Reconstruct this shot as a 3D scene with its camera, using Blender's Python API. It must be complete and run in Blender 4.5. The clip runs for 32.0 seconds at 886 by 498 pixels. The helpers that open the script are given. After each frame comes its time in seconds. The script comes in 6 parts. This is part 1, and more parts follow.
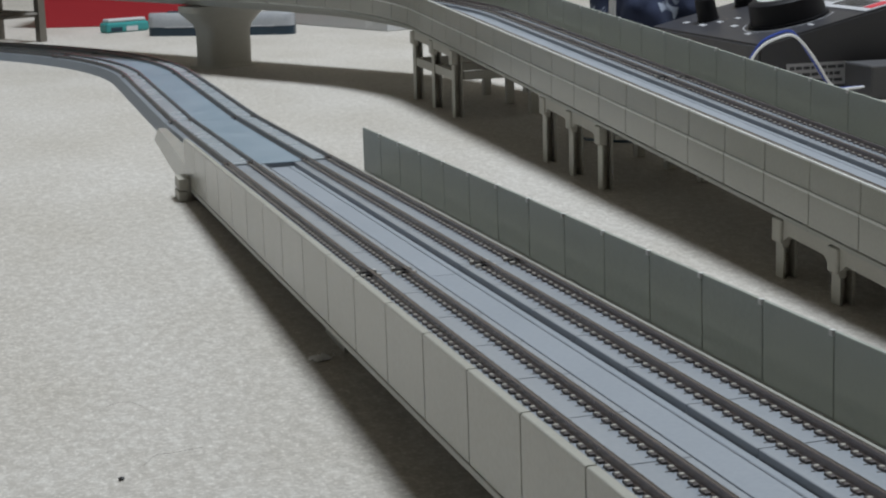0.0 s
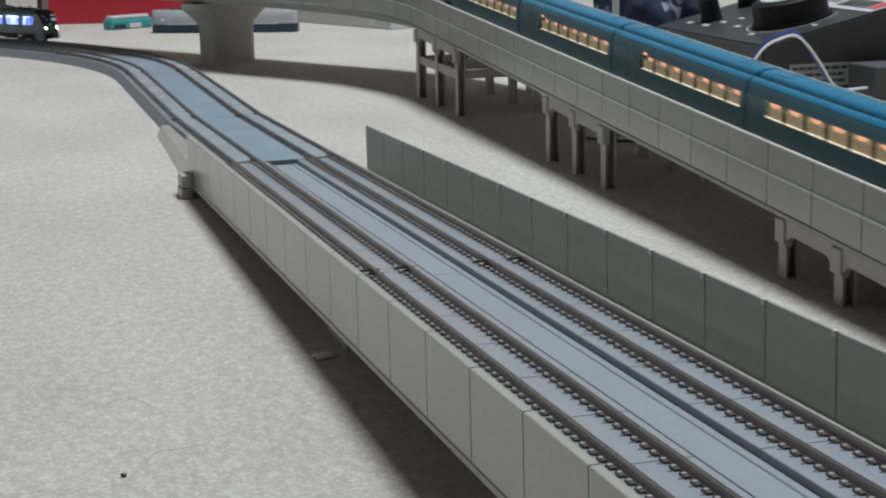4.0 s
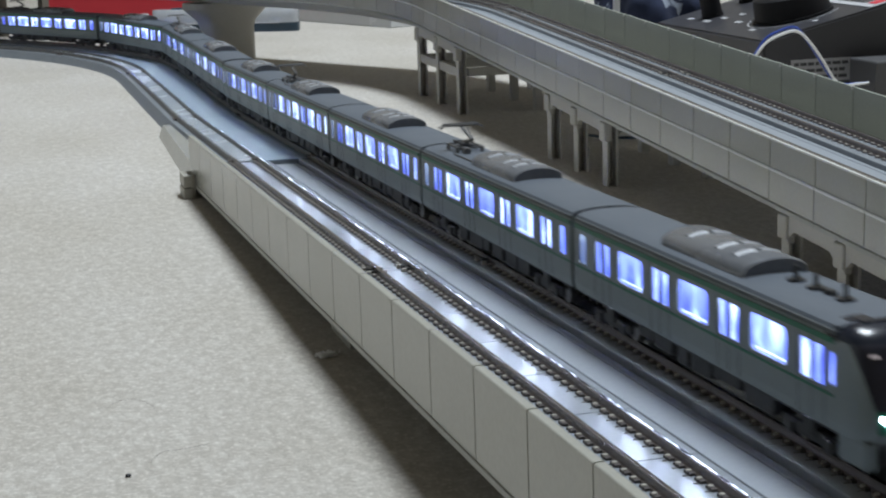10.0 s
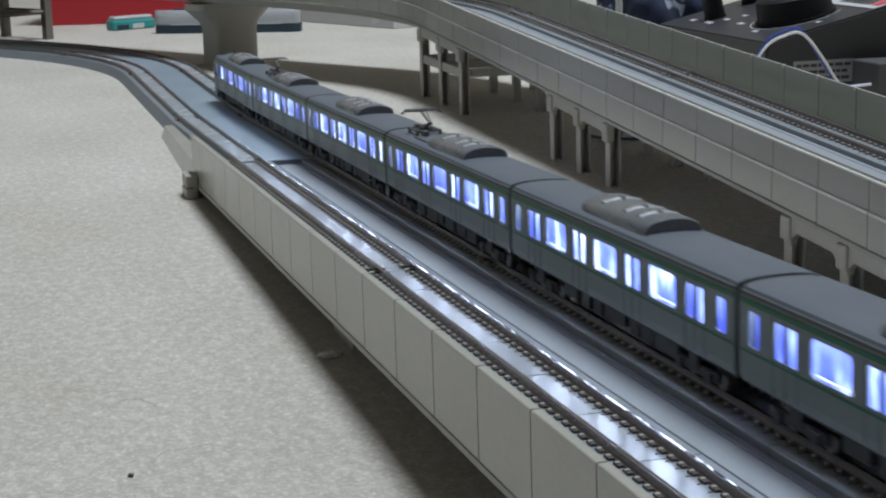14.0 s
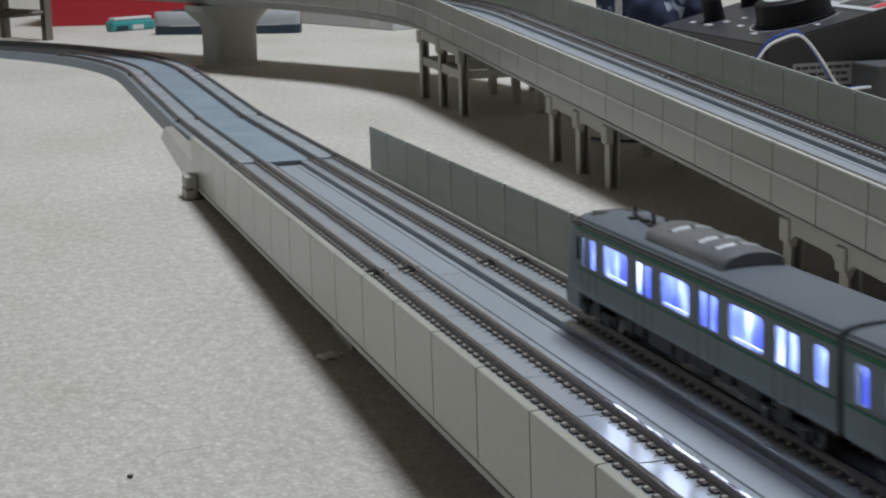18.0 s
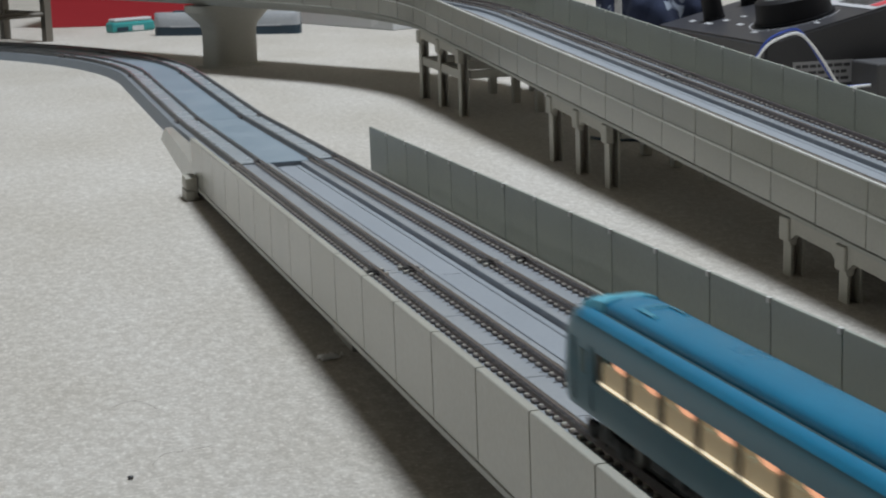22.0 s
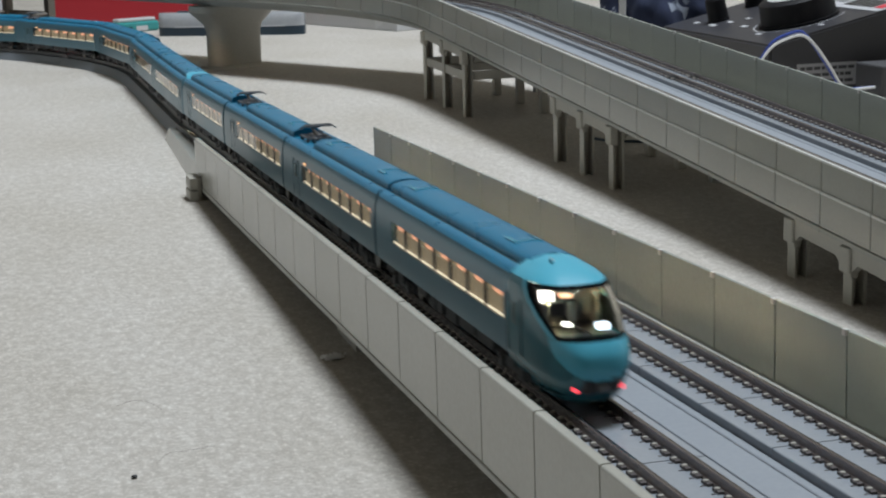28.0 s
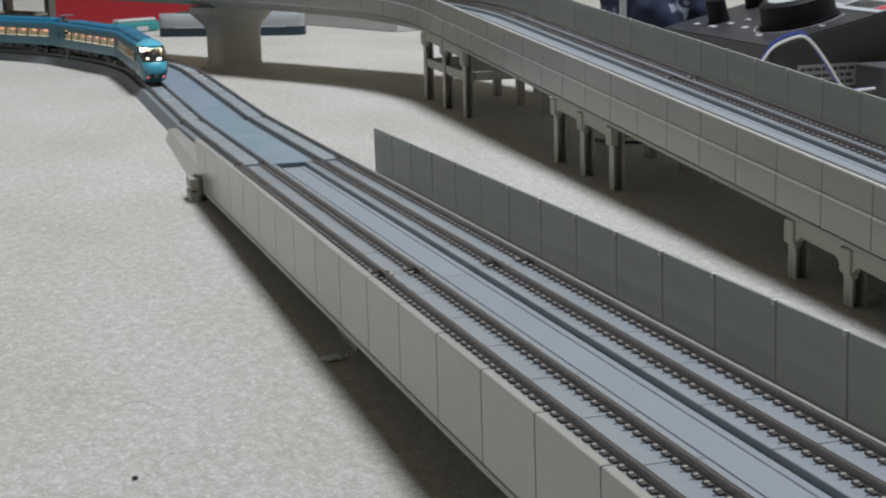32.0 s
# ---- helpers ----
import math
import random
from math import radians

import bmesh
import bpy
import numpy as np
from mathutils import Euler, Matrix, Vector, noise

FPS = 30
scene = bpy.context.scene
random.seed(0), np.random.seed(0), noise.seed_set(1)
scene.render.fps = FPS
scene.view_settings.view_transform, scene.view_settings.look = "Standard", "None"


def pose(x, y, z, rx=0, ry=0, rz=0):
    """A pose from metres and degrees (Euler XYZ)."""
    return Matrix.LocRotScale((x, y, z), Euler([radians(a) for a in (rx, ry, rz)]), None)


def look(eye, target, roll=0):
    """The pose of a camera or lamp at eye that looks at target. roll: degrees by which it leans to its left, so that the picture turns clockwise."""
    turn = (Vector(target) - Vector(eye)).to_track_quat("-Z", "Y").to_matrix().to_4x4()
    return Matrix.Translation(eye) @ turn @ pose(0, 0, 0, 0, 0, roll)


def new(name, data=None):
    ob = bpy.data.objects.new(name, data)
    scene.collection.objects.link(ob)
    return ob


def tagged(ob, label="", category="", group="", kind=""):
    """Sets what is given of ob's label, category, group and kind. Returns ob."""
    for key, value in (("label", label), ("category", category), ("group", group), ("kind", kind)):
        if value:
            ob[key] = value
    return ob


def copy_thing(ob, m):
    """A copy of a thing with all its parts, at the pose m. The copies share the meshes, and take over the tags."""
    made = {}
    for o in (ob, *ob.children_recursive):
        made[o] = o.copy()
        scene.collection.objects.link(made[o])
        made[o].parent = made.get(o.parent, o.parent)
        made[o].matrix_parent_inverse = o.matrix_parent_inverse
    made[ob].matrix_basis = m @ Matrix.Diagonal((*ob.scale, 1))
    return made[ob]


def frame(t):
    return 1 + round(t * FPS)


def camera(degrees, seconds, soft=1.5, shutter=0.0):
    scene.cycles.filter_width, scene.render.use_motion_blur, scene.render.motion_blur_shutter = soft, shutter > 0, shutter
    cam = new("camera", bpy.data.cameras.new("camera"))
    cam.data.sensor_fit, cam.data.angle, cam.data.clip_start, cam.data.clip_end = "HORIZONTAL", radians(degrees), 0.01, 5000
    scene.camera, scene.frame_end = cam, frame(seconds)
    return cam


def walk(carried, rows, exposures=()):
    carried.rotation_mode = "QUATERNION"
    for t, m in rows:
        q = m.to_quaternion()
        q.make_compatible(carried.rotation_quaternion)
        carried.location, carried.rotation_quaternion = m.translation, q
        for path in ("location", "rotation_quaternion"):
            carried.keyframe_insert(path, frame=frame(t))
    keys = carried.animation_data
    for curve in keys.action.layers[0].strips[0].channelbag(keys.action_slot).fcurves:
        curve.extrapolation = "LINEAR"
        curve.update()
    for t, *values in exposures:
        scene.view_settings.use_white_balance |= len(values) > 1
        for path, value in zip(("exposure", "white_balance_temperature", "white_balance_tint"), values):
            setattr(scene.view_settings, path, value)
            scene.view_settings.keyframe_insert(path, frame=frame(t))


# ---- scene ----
# All builder functions below take millimetres; the world is in metres.
MM = 0.001

PATH = [
    (0.0, -0.12504, -0.69185, 0.11974, 78.039, 1.496, -16.062),
    (0.5, -0.12532, -0.69187, 0.11990, 78.003, 1.341, -16.041),
    (1.0, -0.12542, -0.69181, 0.11983, 77.980, 1.196, -15.935),
    (1.5, -0.12541, -0.69193, 0.11981, 77.983, 1.125, -15.916),
    (2.0, -0.12537, -0.69176, 0.11981, 77.934, 1.415, -16.008),
    (2.5, -0.12540, -0.69197, 0.11985, 77.936, 1.423, -16.029),
    (3.0, -0.12553, -0.69190, 0.11979, 77.980, 1.157, -15.964),
    (3.5, -0.12543, -0.69194, 0.11972, 77.985, 1.208, -15.951),
    (5.5, -0.12557, -0.69190, 0.11974, 78.042, 1.000, -15.881),
    (6.0, -0.12569, -0.69192, 0.11980, 78.035, 0.942, -15.872),
    (6.5, -0.12561, -0.69199, 0.11971, 78.018, 1.151, -15.886),
    (7.0, -0.12543, -0.69195, 0.11977, 77.955, 1.436, -15.948),
    (7.5, -0.12559, -0.69199, 0.11975, 77.976, 1.429, -15.928),
    (8.0, -0.12545, -0.69210, 0.11971, 77.980, 1.476, -15.923),
    (8.5, -0.12558, -0.69189, 0.11969, 77.994, 1.344, -15.895),
    (9.0, -0.12560, -0.69173, 0.11981, 77.987, 1.218, -15.858),
    (9.5, -0.12558, -0.69189, 0.11975, 77.964, 1.472, -15.940),
    (10.0, -0.12559, -0.69187, 0.11985, 77.922, 1.591, -15.956),
    (10.5, -0.12558, -0.69168, 0.11965, 77.945, 1.574, -15.958),
    (11.0, -0.12549, -0.69174, 0.11963, 77.953, 1.577, -15.958),
    (11.5, -0.12561, -0.69161, 0.11963, 77.969, 1.396, -15.913),
    (12.0, -0.12589, -0.69173, 0.11963, 77.999, 1.210, -15.902),
    (12.5, -0.12589, -0.69180, 0.11963, 78.007, 1.204, -15.849),
    (13.0, -0.12592, -0.69144, 0.11949, 78.010, 1.224, -15.879),
    (13.5, -0.12586, -0.69176, 0.11971, 77.971, 1.408, -15.928),
    (14.0, -0.12585, -0.69161, 0.11956, 77.969, 1.500, -15.883),
    (14.5, -0.12588, -0.69166, 0.11952, 77.982, 1.513, -15.885),
    (16.5, -0.12609, -0.69181, 0.11960, 78.024, 1.291, -15.841),
    (17.0, -0.12614, -0.69172, 0.11963, 78.057, 1.077, -15.788),
    (17.5, -0.12595, -0.69163, 0.11952, 78.030, 1.382, -15.861),
    (18.0, -0.12606, -0.69191, 0.11965, 78.023, 1.395, -15.896),
    (18.5, -0.12602, -0.69164, 0.11965, 78.000, 1.419, -15.882),
    (19.0, -0.12601, -0.69196, 0.11976, 77.979, 1.526, -15.893),
    (19.5, -0.12596, -0.69188, 0.11968, 78.017, 1.434, -15.850),
    (20.0, -0.12599, -0.69179, 0.11966, 78.056, 1.210, -15.793),
    (20.5, -0.12608, -0.69182, 0.11982, 78.047, 1.149, -15.790),
    (21.0, -0.12589, -0.69183, 0.11962, 78.058, 1.234, -15.802),
    (21.5, -0.12580, -0.69173, 0.11975, 77.990, 1.580, -15.903),
    (22.0, -0.12570, -0.69208, 0.11977, 78.011, 1.625, -15.901),
    (22.5, -0.12608, -0.69189, 0.11966, 78.065, 1.362, -15.867),
    (23.0, -0.12600, -0.69203, 0.11951, 78.107, 1.280, -15.796),
    (23.5, -0.12594, -0.69209, 0.11958, 78.133, 1.039, -15.705),
    (24.0, -0.12589, -0.69227, 0.11939, 78.110, 1.240, -15.732),
    (24.5, -0.12596, -0.69206, 0.11953, 78.073, 1.277, -15.792),
    (25.0, -0.12588, -0.69171, 0.11946, 78.048, 1.573, -15.783),
    (25.5, -0.12595, -0.69212, 0.11955, 78.051, 1.546, -15.783),
    (27.5, -0.12607, -0.69196, 0.11959, 78.049, 1.461, -15.757),
    (28.0, -0.12600, -0.69194, 0.11950, 78.063, 1.477, -15.765),
    (28.5, -0.12598, -0.69188, 0.11950, 78.062, 1.528, -15.761),
    (29.0, -0.12614, -0.69200, 0.11956, 78.067, 1.365, -15.729),
    (29.5, -0.12622, -0.69204, 0.11970, 78.105, 1.182, -15.684),
    (30.0, -0.12643, -0.69191, 0.11963, 78.128, 0.983, -15.647),
    (30.5, -0.12631, -0.69181, 0.11959, 78.104, 1.128, -15.684),
    (31.0, -0.12626, -0.69185, 0.11961, 78.079, 1.326, -15.762),
    (31.5, -0.12592, -0.69190, 0.11954, 78.059, 1.469, -15.759),
    (32.0, -0.12614, -0.69192, 0.11962, 78.086, 1.446, -15.756),
]

cam = camera(29.3645, 32.0, soft=2.2, shutter=0.5)
# the clip's camera dims and cools its picture a little while the lit trains fill it
EXPOSURES = [(0, -0.07, 6500, 10), (5, -0.05, 6500, 10), (7, -0.02, 6500, 10), (9, 0.0, 6450, 9), (11, -0.02, 6420, 8), (13, -0.14, 6400, 8), (14.5, -0.18, 6420, 9), (17, -0.20, 6500, 10),
             (19, -0.15, 6500, 10), (21, -0.07, 6500, 10), (23, -0.09, 6500, 10), (25, -0.02, 6500, 10), (28, -0.03, 6500, 10), (30, -0.05, 6500, 10), (32, -0.05, 6500, 10)]
walk(cam, [(r[0], pose(*r[1:])) for r in PATH], EXPOSURES)

# ---- light ----
world = bpy.data.worlds.new("room_light")
scene.world = world
world.use_nodes = True
world.node_tree.nodes["Background"].inputs[0].default_value = (0.80, 0.86, 0.90, 1)
world.node_tree.nodes["Background"].inputs[1].default_value = 0.22


def area(name, x, y, z, size, watts, colour, target):
    d = bpy.data.lights.new(name, "AREA")
    d.shape, d.size, d.energy, d.color = "DISK", size, watts, colour
    ob = new(name, d)
    ob.matrix_world = look((x, y, z), target)
    return ob


area("ceiling_lamp_light", 0.50, 0.20, 2.30, 0.60, 65, (0.905, 0.99, 1.075), (0.50, 0.20, 0))
scene.view_settings.exposure = 0.0


# ---- materials ----
def shader(name, base, rough=0.5, metal=0.0, spec=0.5):
    m = bpy.data.materials.new(name)
    m.use_nodes = True
    b = m.node_tree.nodes["Principled BSDF"]
    b.inputs["Base Color"].default_value = (*base, 1)
    b.inputs["Roughness"].default_value = rough
    b.inputs["Metallic"].default_value = metal
    b.inputs["Specular IOR Level"].default_value = spec
    return m


def varied(name, dark, light, rough=0.5, metal=0.0, spec=0.5, coarse=40.0, fine=900.0, bump=0.15, wear=0.5, per_object=0.0):
    """Plastic or painted surface: two scales of mottling, fine relief, uneven gloss."""
    m = shader(name, light, rough, metal, spec)
    t = m.node_tree
    n, l = t.nodes, t.links
    b = n["Principled BSDF"]
    co = n.new("ShaderNodeTexCoord")
    a, f = n.new("ShaderNodeTexNoise"), n.new("ShaderNodeTexNoise")
    a.inputs["Scale"].default_value, f.inputs["Scale"].default_value = coarse, fine
    a.inputs["Detail"].default_value, f.inputs["Detail"].default_value = 5, 3
    l.new(co.outputs["Object"], a.inputs["Vector"])
    l.new(co.outputs["Object"], f.inputs["Vector"])
    s = n.new("ShaderNodeMath")
    s.operation = "MULTIPLY_ADD"
    s.inputs[1].default_value = 1 - wear
    l.new(f.outputs["Fac"], s.inputs[0])
    k = n.new("ShaderNodeMath")
    k.operation = "MULTIPLY"
    k.inputs[1].default_value = wear
    l.new(a.outputs["Fac"], k.inputs[0])
    l.new(k.outputs[0], s.inputs[2])
    out = s.outputs[0]
    if per_object:
        oi = n.new("ShaderNodeObjectInfo")
        add = n.new("ShaderNodeMath")
        add.operation = "MULTIPLY_ADD"
        add.inputs[1].default_value = per_object
        l.new(oi.outputs["Random"], add.inputs[0])
        l.new(out, add.inputs[2])
        out = add.outputs[0]
    r = n.new("ShaderNodeValToRGB")
    r.color_ramp.elements[0].position, r.color_ramp.elements[1].position = 0.3, 0.7
    r.color_ramp.elements[0].color, r.color_ramp.elements[1].color = (*dark, 1), (*light, 1)
    l.new(out, r.inputs[0])
    l.new(r.outputs[0], b.inputs["Base Color"])
    mr = n.new("ShaderNodeMapRange")
    mr.inputs[3].default_value, mr.inputs[4].default_value = max(0.02, rough - 0.08), min(1, rough + 0.08)
    l.new(a.outputs["Fac"], mr.inputs[0])
    l.new(mr.outputs[0], b.inputs["Roughness"])
    if bump:
        bp = n.new("ShaderNodeBump")
        bp.inputs["Strength"].default_value, bp.inputs["Distance"].default_value = bump, 0.0002
        l.new(f.outputs["Fac"], bp.inputs["Height"])
        l.new(bp.outputs[0], b.inputs["Normal"])
    return m


def glowing(name, colour, strength, base=(0.8, 0.8, 0.8)):
    m = shader(name, base, 0.6)
    b = m.node_tree.nodes["Principled BSDF"]
    b.inputs["Emission Color"].default_value = (*colour, 1)
    b.inputs["Emission Strength"].default_value = strength
    return m


def clear(name, tint=(1, 1, 1), rough=0.02):
    m = shader(name, tint, rough)
    m.node_tree.nodes["Principled BSDF"].inputs["Transmission Weight"].default_value = 1.0
    m.node_tree.nodes["Principled BSDF"].inputs["IOR"].default_value = 1.1
    return m


def carpet_material():
    """Short silky pile: broad mottling, tufts a few millimetres wide, pale fibre tips."""
    m = varied("carpet_pile", (0.356, 0.330, 0.295), (0.483, 0.450, 0.407), 0.7, coarse=420, fine=1900, bump=0.0, wear=0.45, spec=0.35)
    t = m.node_tree
    n, l = t.nodes, t.links
    b = n["Principled BSDF"]
    co = n.new("ShaderNodeTexCoord")
    g, h = n.new("ShaderNodeTexNoise"), n.new("ShaderNodeTexNoise")
    g.inputs["Scale"].default_value, g.inputs["Detail"].default_value = 14, 4
    h.inputs["Scale"].default_value, h.inputs["Detail"].default_value, h.inputs["Distortion"].default_value = 310, 9, 0.0
    h.inputs["Roughness"].default_value = 0.78
    lean = n.new("ShaderNodeMapping")
    lean.inputs["Scale"].default_value = (1.0, 0.6, 1.0)
    l.new(co.outputs["Object"], lean.inputs["Vector"])
    for tex in [x for x in n if x.bl_idname == "ShaderNodeTexNoise"]:
        l.new(lean.outputs[0], tex.inputs["Vector"])
    tip = n.new("ShaderNodeValToRGB")
    tip.color_ramp.elements[0].position, tip.color_ramp.elements[1].position = 0.46, 0.74
    tip.color_ramp.elements[0].color, tip.color_ramp.elements[1].color = (0, 0, 0, 1), (0.72, 0.72, 0.72, 1)
    l.new(h.outputs["Fac"], tip.inputs[0])
    pale = n.new("ShaderNodeMixRGB")
    pale.inputs[2].default_value = (0.74, 0.72, 0.67, 1)
    l.new(tip.outputs[0], pale.inputs[0])
    l.new(b.inputs["Base Color"].links[0].from_socket, pale.inputs[1])
    l.new(pale.outputs[0], b.inputs["Base Color"])
    fleck = n.new("ShaderNodeTexNoise")
    fleck.inputs["Scale"].default_value, fleck.inputs["Detail"].default_value = 760, 4
    l.new(co.outputs["Object"], fleck.inputs["Vector"])
    glint = n.new("ShaderNodeValToRGB")
    glint.color_ramp.elements[0].position, glint.color_ramp.elements[1].position = 0.53, 0.68
    glint.color_ramp.elements[0].color, glint.color_ramp.elements[1].color = (0, 0, 0, 1), (0.4, 0.4, 0.4, 1)
    l.new(fleck.outputs["Fac"], glint.inputs[0])
    bright = n.new("ShaderNodeMixRGB")
    bright.inputs[2].default_value = (0.86, 0.83, 0.78, 1)
    l.new(glint.outputs[0], bright.inputs[0])
    l.new(pale.outputs[0], bright.inputs[1])
    l.new(bright.outputs[0], b.inputs["Base Color"])
    r = n.new("ShaderNodeValToRGB")
    r.color_ramp.elements[0].position, r.color_ramp.elements[1].position = 0.35, 0.65
    r.color_ramp.elements[0].color, r.color_ramp.elements[1].color = (0.935, 0.92, 0.895, 1), (1.065, 1.065, 1.07, 1)
    l.new(g.outputs["Fac"], r.inputs[0])
    mul = n.new("ShaderNodeMixRGB")
    mul.blend_type = "MULTIPLY"
    mul.inputs[0].default_value = 1.0
    l.new(b.inputs["Base Color"].links[0].from_socket, mul.inputs[1])
    l.new(r.outputs[0], mul.inputs[2])
    l.new(mul.outputs[0], b.inputs["Base Color"])
    bp = n.new("ShaderNodeBump")
    bp.inputs["Strength"].default_value, bp.inputs["Distance"].default_value = 0.36, 0.0012
    l.new(h.outputs["Fac"], bp.inputs["Height"])
    l.new(bp.outputs[0], b.inputs["Normal"])
    return m


CARPET = carpet_material()
WALL_GREY = varied("viaduct_wall_plastic", (0.344, 0.339, 0.302), (0.395, 0.390, 0.349), 0.22, spec=0.6, coarse=25, per_object=0.16, bump=0.05)
# Right-hand walls: lighter and greener, with bounce light from the deck painted in.
WALL_BOUNCE = varied("viaduct_wall_bounce_plastic", (0.355, 0.380, 0.340), (0.408, 0.434, 0.390), 0.24, spec=0.5, coarse=25, per_object=0.16, bump=0.05)
WALL_INNER = varied("viaduct_deck_edge_plastic", (0.31, 0.31, 0.28), (0.37, 0.365, 0.33), 0.4, coarse=25, bump=0.05)
SLAB_GREY = varied("track_slab_plastic", (0.278, 0.304, 0.336), (0.322, 0.348, 0.381), 0.18, coarse=30, per_object=0.08, bump=0.02, spec=0.5)
# Darker copy of the slab plastic: shade painted onto the slabs' edge faces.
SLAB_EDGE_SHADE = varied("track_slab_edge_shade", (0.170, 0.186, 0.212), (0.20, 0.217, 0.243), 0.4, coarse=30, bump=0.02)
STRIP_GREY = varied("centre_strip_plastic", (0.246, 0.270, 0.300), (0.288, 0.311, 0.342), 0.6, spec=0.3, coarse=30, bump=0.04)
SLAB_MATT = varied("ground_slab_plastic", (0.30, 0.335, 0.365), (0.35, 0.385, 0.415), 0.27, coarse=40, bump=0.1)
BED_GREY = varied("roadbed_grey_blue", (0.160, 0.178, 0.200), (0.226, 0.245, 0.268), 0.45, coarse=70, bump=0.3)
BED_BLUE = varied("roadbed_centre_blue", (0.185, 0.255, 0.315), (0.275, 0.338, 0.395), 0.34, coarse=75, bump=0.2, wear=0.8)
RAIL_BROWN = varied("rail_browned_metal", (0.155, 0.133, 0.133), (0.21, 0.182, 0.184), 0.24, 0.5, coarse=90, bump=0.0)
RAIL_DULL = varied("rail_dull_metal", (0.125, 0.123, 0.125), (0.17, 0.168, 0.17), 0.45, 0.3, coarse=90, bump=0.0)
RAIL_BRIGHT = shader("rail_polished_edge", (0.18, 0.18, 0.19), 0.08, 1.0)
CLIP_BEIGE = varied("fastener_plastic", (0.34, 0.318, 0.28), (0.44, 0.415, 0.37), 0.55, bump=0.0)
CLIP_DARK = shader("fastener_brown_plastic", (0.085, 0.072, 0.070), 0.55)
# Pier plastic with the shade under the far deck painted in as brown.
PIER_SHADED = varied("far_pier_shaded_plastic", (0.13, 0.115, 0.095), (0.17, 0.15, 0.125), 0.5, coarse=30, bump=0.08)
PIER_GREY = varied("pier_plastic", (0.385, 0.368, 0.318), (0.46, 0.44, 0.385), 0.5, coarse=30, bump=0.08)
BLACK = varied("black_plastic", (0.012, 0.012, 0.013), (0.03, 0.03, 0.032), 0.4, bump=0.0)


# ---- builders ----
def thing(name, x, y, z, label, category, group="", kind="", m=None):
    """An Empty at the base of a thing; x, y, z in mm."""
    ob = new(name)
    ob.empty_display_size = 0.01
    if m is None:
        ob.location = (x * MM, y * MM, z * MM)
    else:
        ob.matrix_world = m
    return tagged(ob, label, category, group, kind)


def origin(ob):
    v = Vector(ob.location)
    while ob.parent:
        ob = ob.parent
        v = v + Vector(ob.location)
    return v


def part(name, bm, mat, parent=None, label="", smooth=False, kind="", local=False):
    """Links a bmesh given in mm as one mesh under a thing. Unless local, its points are world points."""
    me = bpy.data.meshes.new(name)
    bmesh.ops.scale(bm, vec=(MM, MM, MM), verts=bm.verts)
    if parent is not None and not local:
        bmesh.ops.translate(bm, vec=-origin(parent), verts=bm.verts)
    if smooth:
        for f in bm.faces:
            f.smooth = True
    bm.to_mesh(me)
    bm.free()
    for mm in (mat if isinstance(mat, (list, tuple)) else [mat]):
        me.materials.append(mm)
    if smooth:
        me.set_sharp_from_angle(angle=radians(40))
    ob = new(name, me)
    if parent is not None:
        ob.parent = parent
    return tagged(ob, label, kind=kind)


def box(bm, x0, x1, y0, y1, z0, z1, bevel=0.0, mi=0):
    vs = [bm.verts.new((x, y, z)) for x in (x0, x1) for y in (y0, y1) for z in (z0, z1)]
    fs = [bm.faces.new([vs[i] for i in q]) for q in ((0, 1, 3, 2), (4, 6, 7, 5), (0, 4, 5, 1), (2, 3, 7, 6), (0, 2, 6, 4), (1, 5, 7, 3))]
    for f in fs:
        f.material_index = mi
    if bevel:
        es = list({e for f in fs for e in f.edges})
        bmesh.ops.bevel(bm, geom=es, offset=bevel, segments=2, affect="EDGES", profile=0.5)
    return vs


def cyl(bm, c, r, z0, z1, n=16, axis=2, r2=None, mi=0):
    """A cylinder along an axis through c (the two other coordinates)."""
    r2 = r if r2 is None else r2
    rings = []
    for z, q in ((z0, r), (z1, r2)):
        ring = []
        for k in range(n):
            a = 2 * math.pi * k / n
            u, v = c[0] + q * math.cos(a), c[1] + q * math.sin(a)
            ring.append(bm.verts.new({2: (u, v, z), 0: (z, u, v), 1: (u, z, v)}[axis]))
        rings.append(ring)
    fs = [bm.faces.new((rings[0][k], rings[0][(k + 1) % n], rings[1][(k + 1) % n], rings[1][k])) for k in range(n)]
    fs += [bm.faces.new(rings[0][::-1]), bm.faces.new(rings[1])]
    for f in fs:
        f.material_index = mi


def rod(bm, a, b, r=0.3, n=6, mi=0):
    a, b = Vector(a), Vector(b)
    d = (b - a)
    q = d.to_track_quat("Z", "Y").to_matrix()
    rings = []
    for p in (a, b):
        rings.append([bm.verts.new(p + q @ Vector((r * math.cos(2 * math.pi * k / n), r * math.sin(2 * math.pi * k / n), 0))) for k in range(n)])
    fs = [bm.faces.new((rings[0][k], rings[0][(k + 1) % n], rings[1][(k + 1) % n], rings[1][k])) for k in range(n)]
    fs += [bm.faces.new(rings[0][::-1]), bm.faces.new(rings[1])]
    for f in fs:
        f.material_index = mi


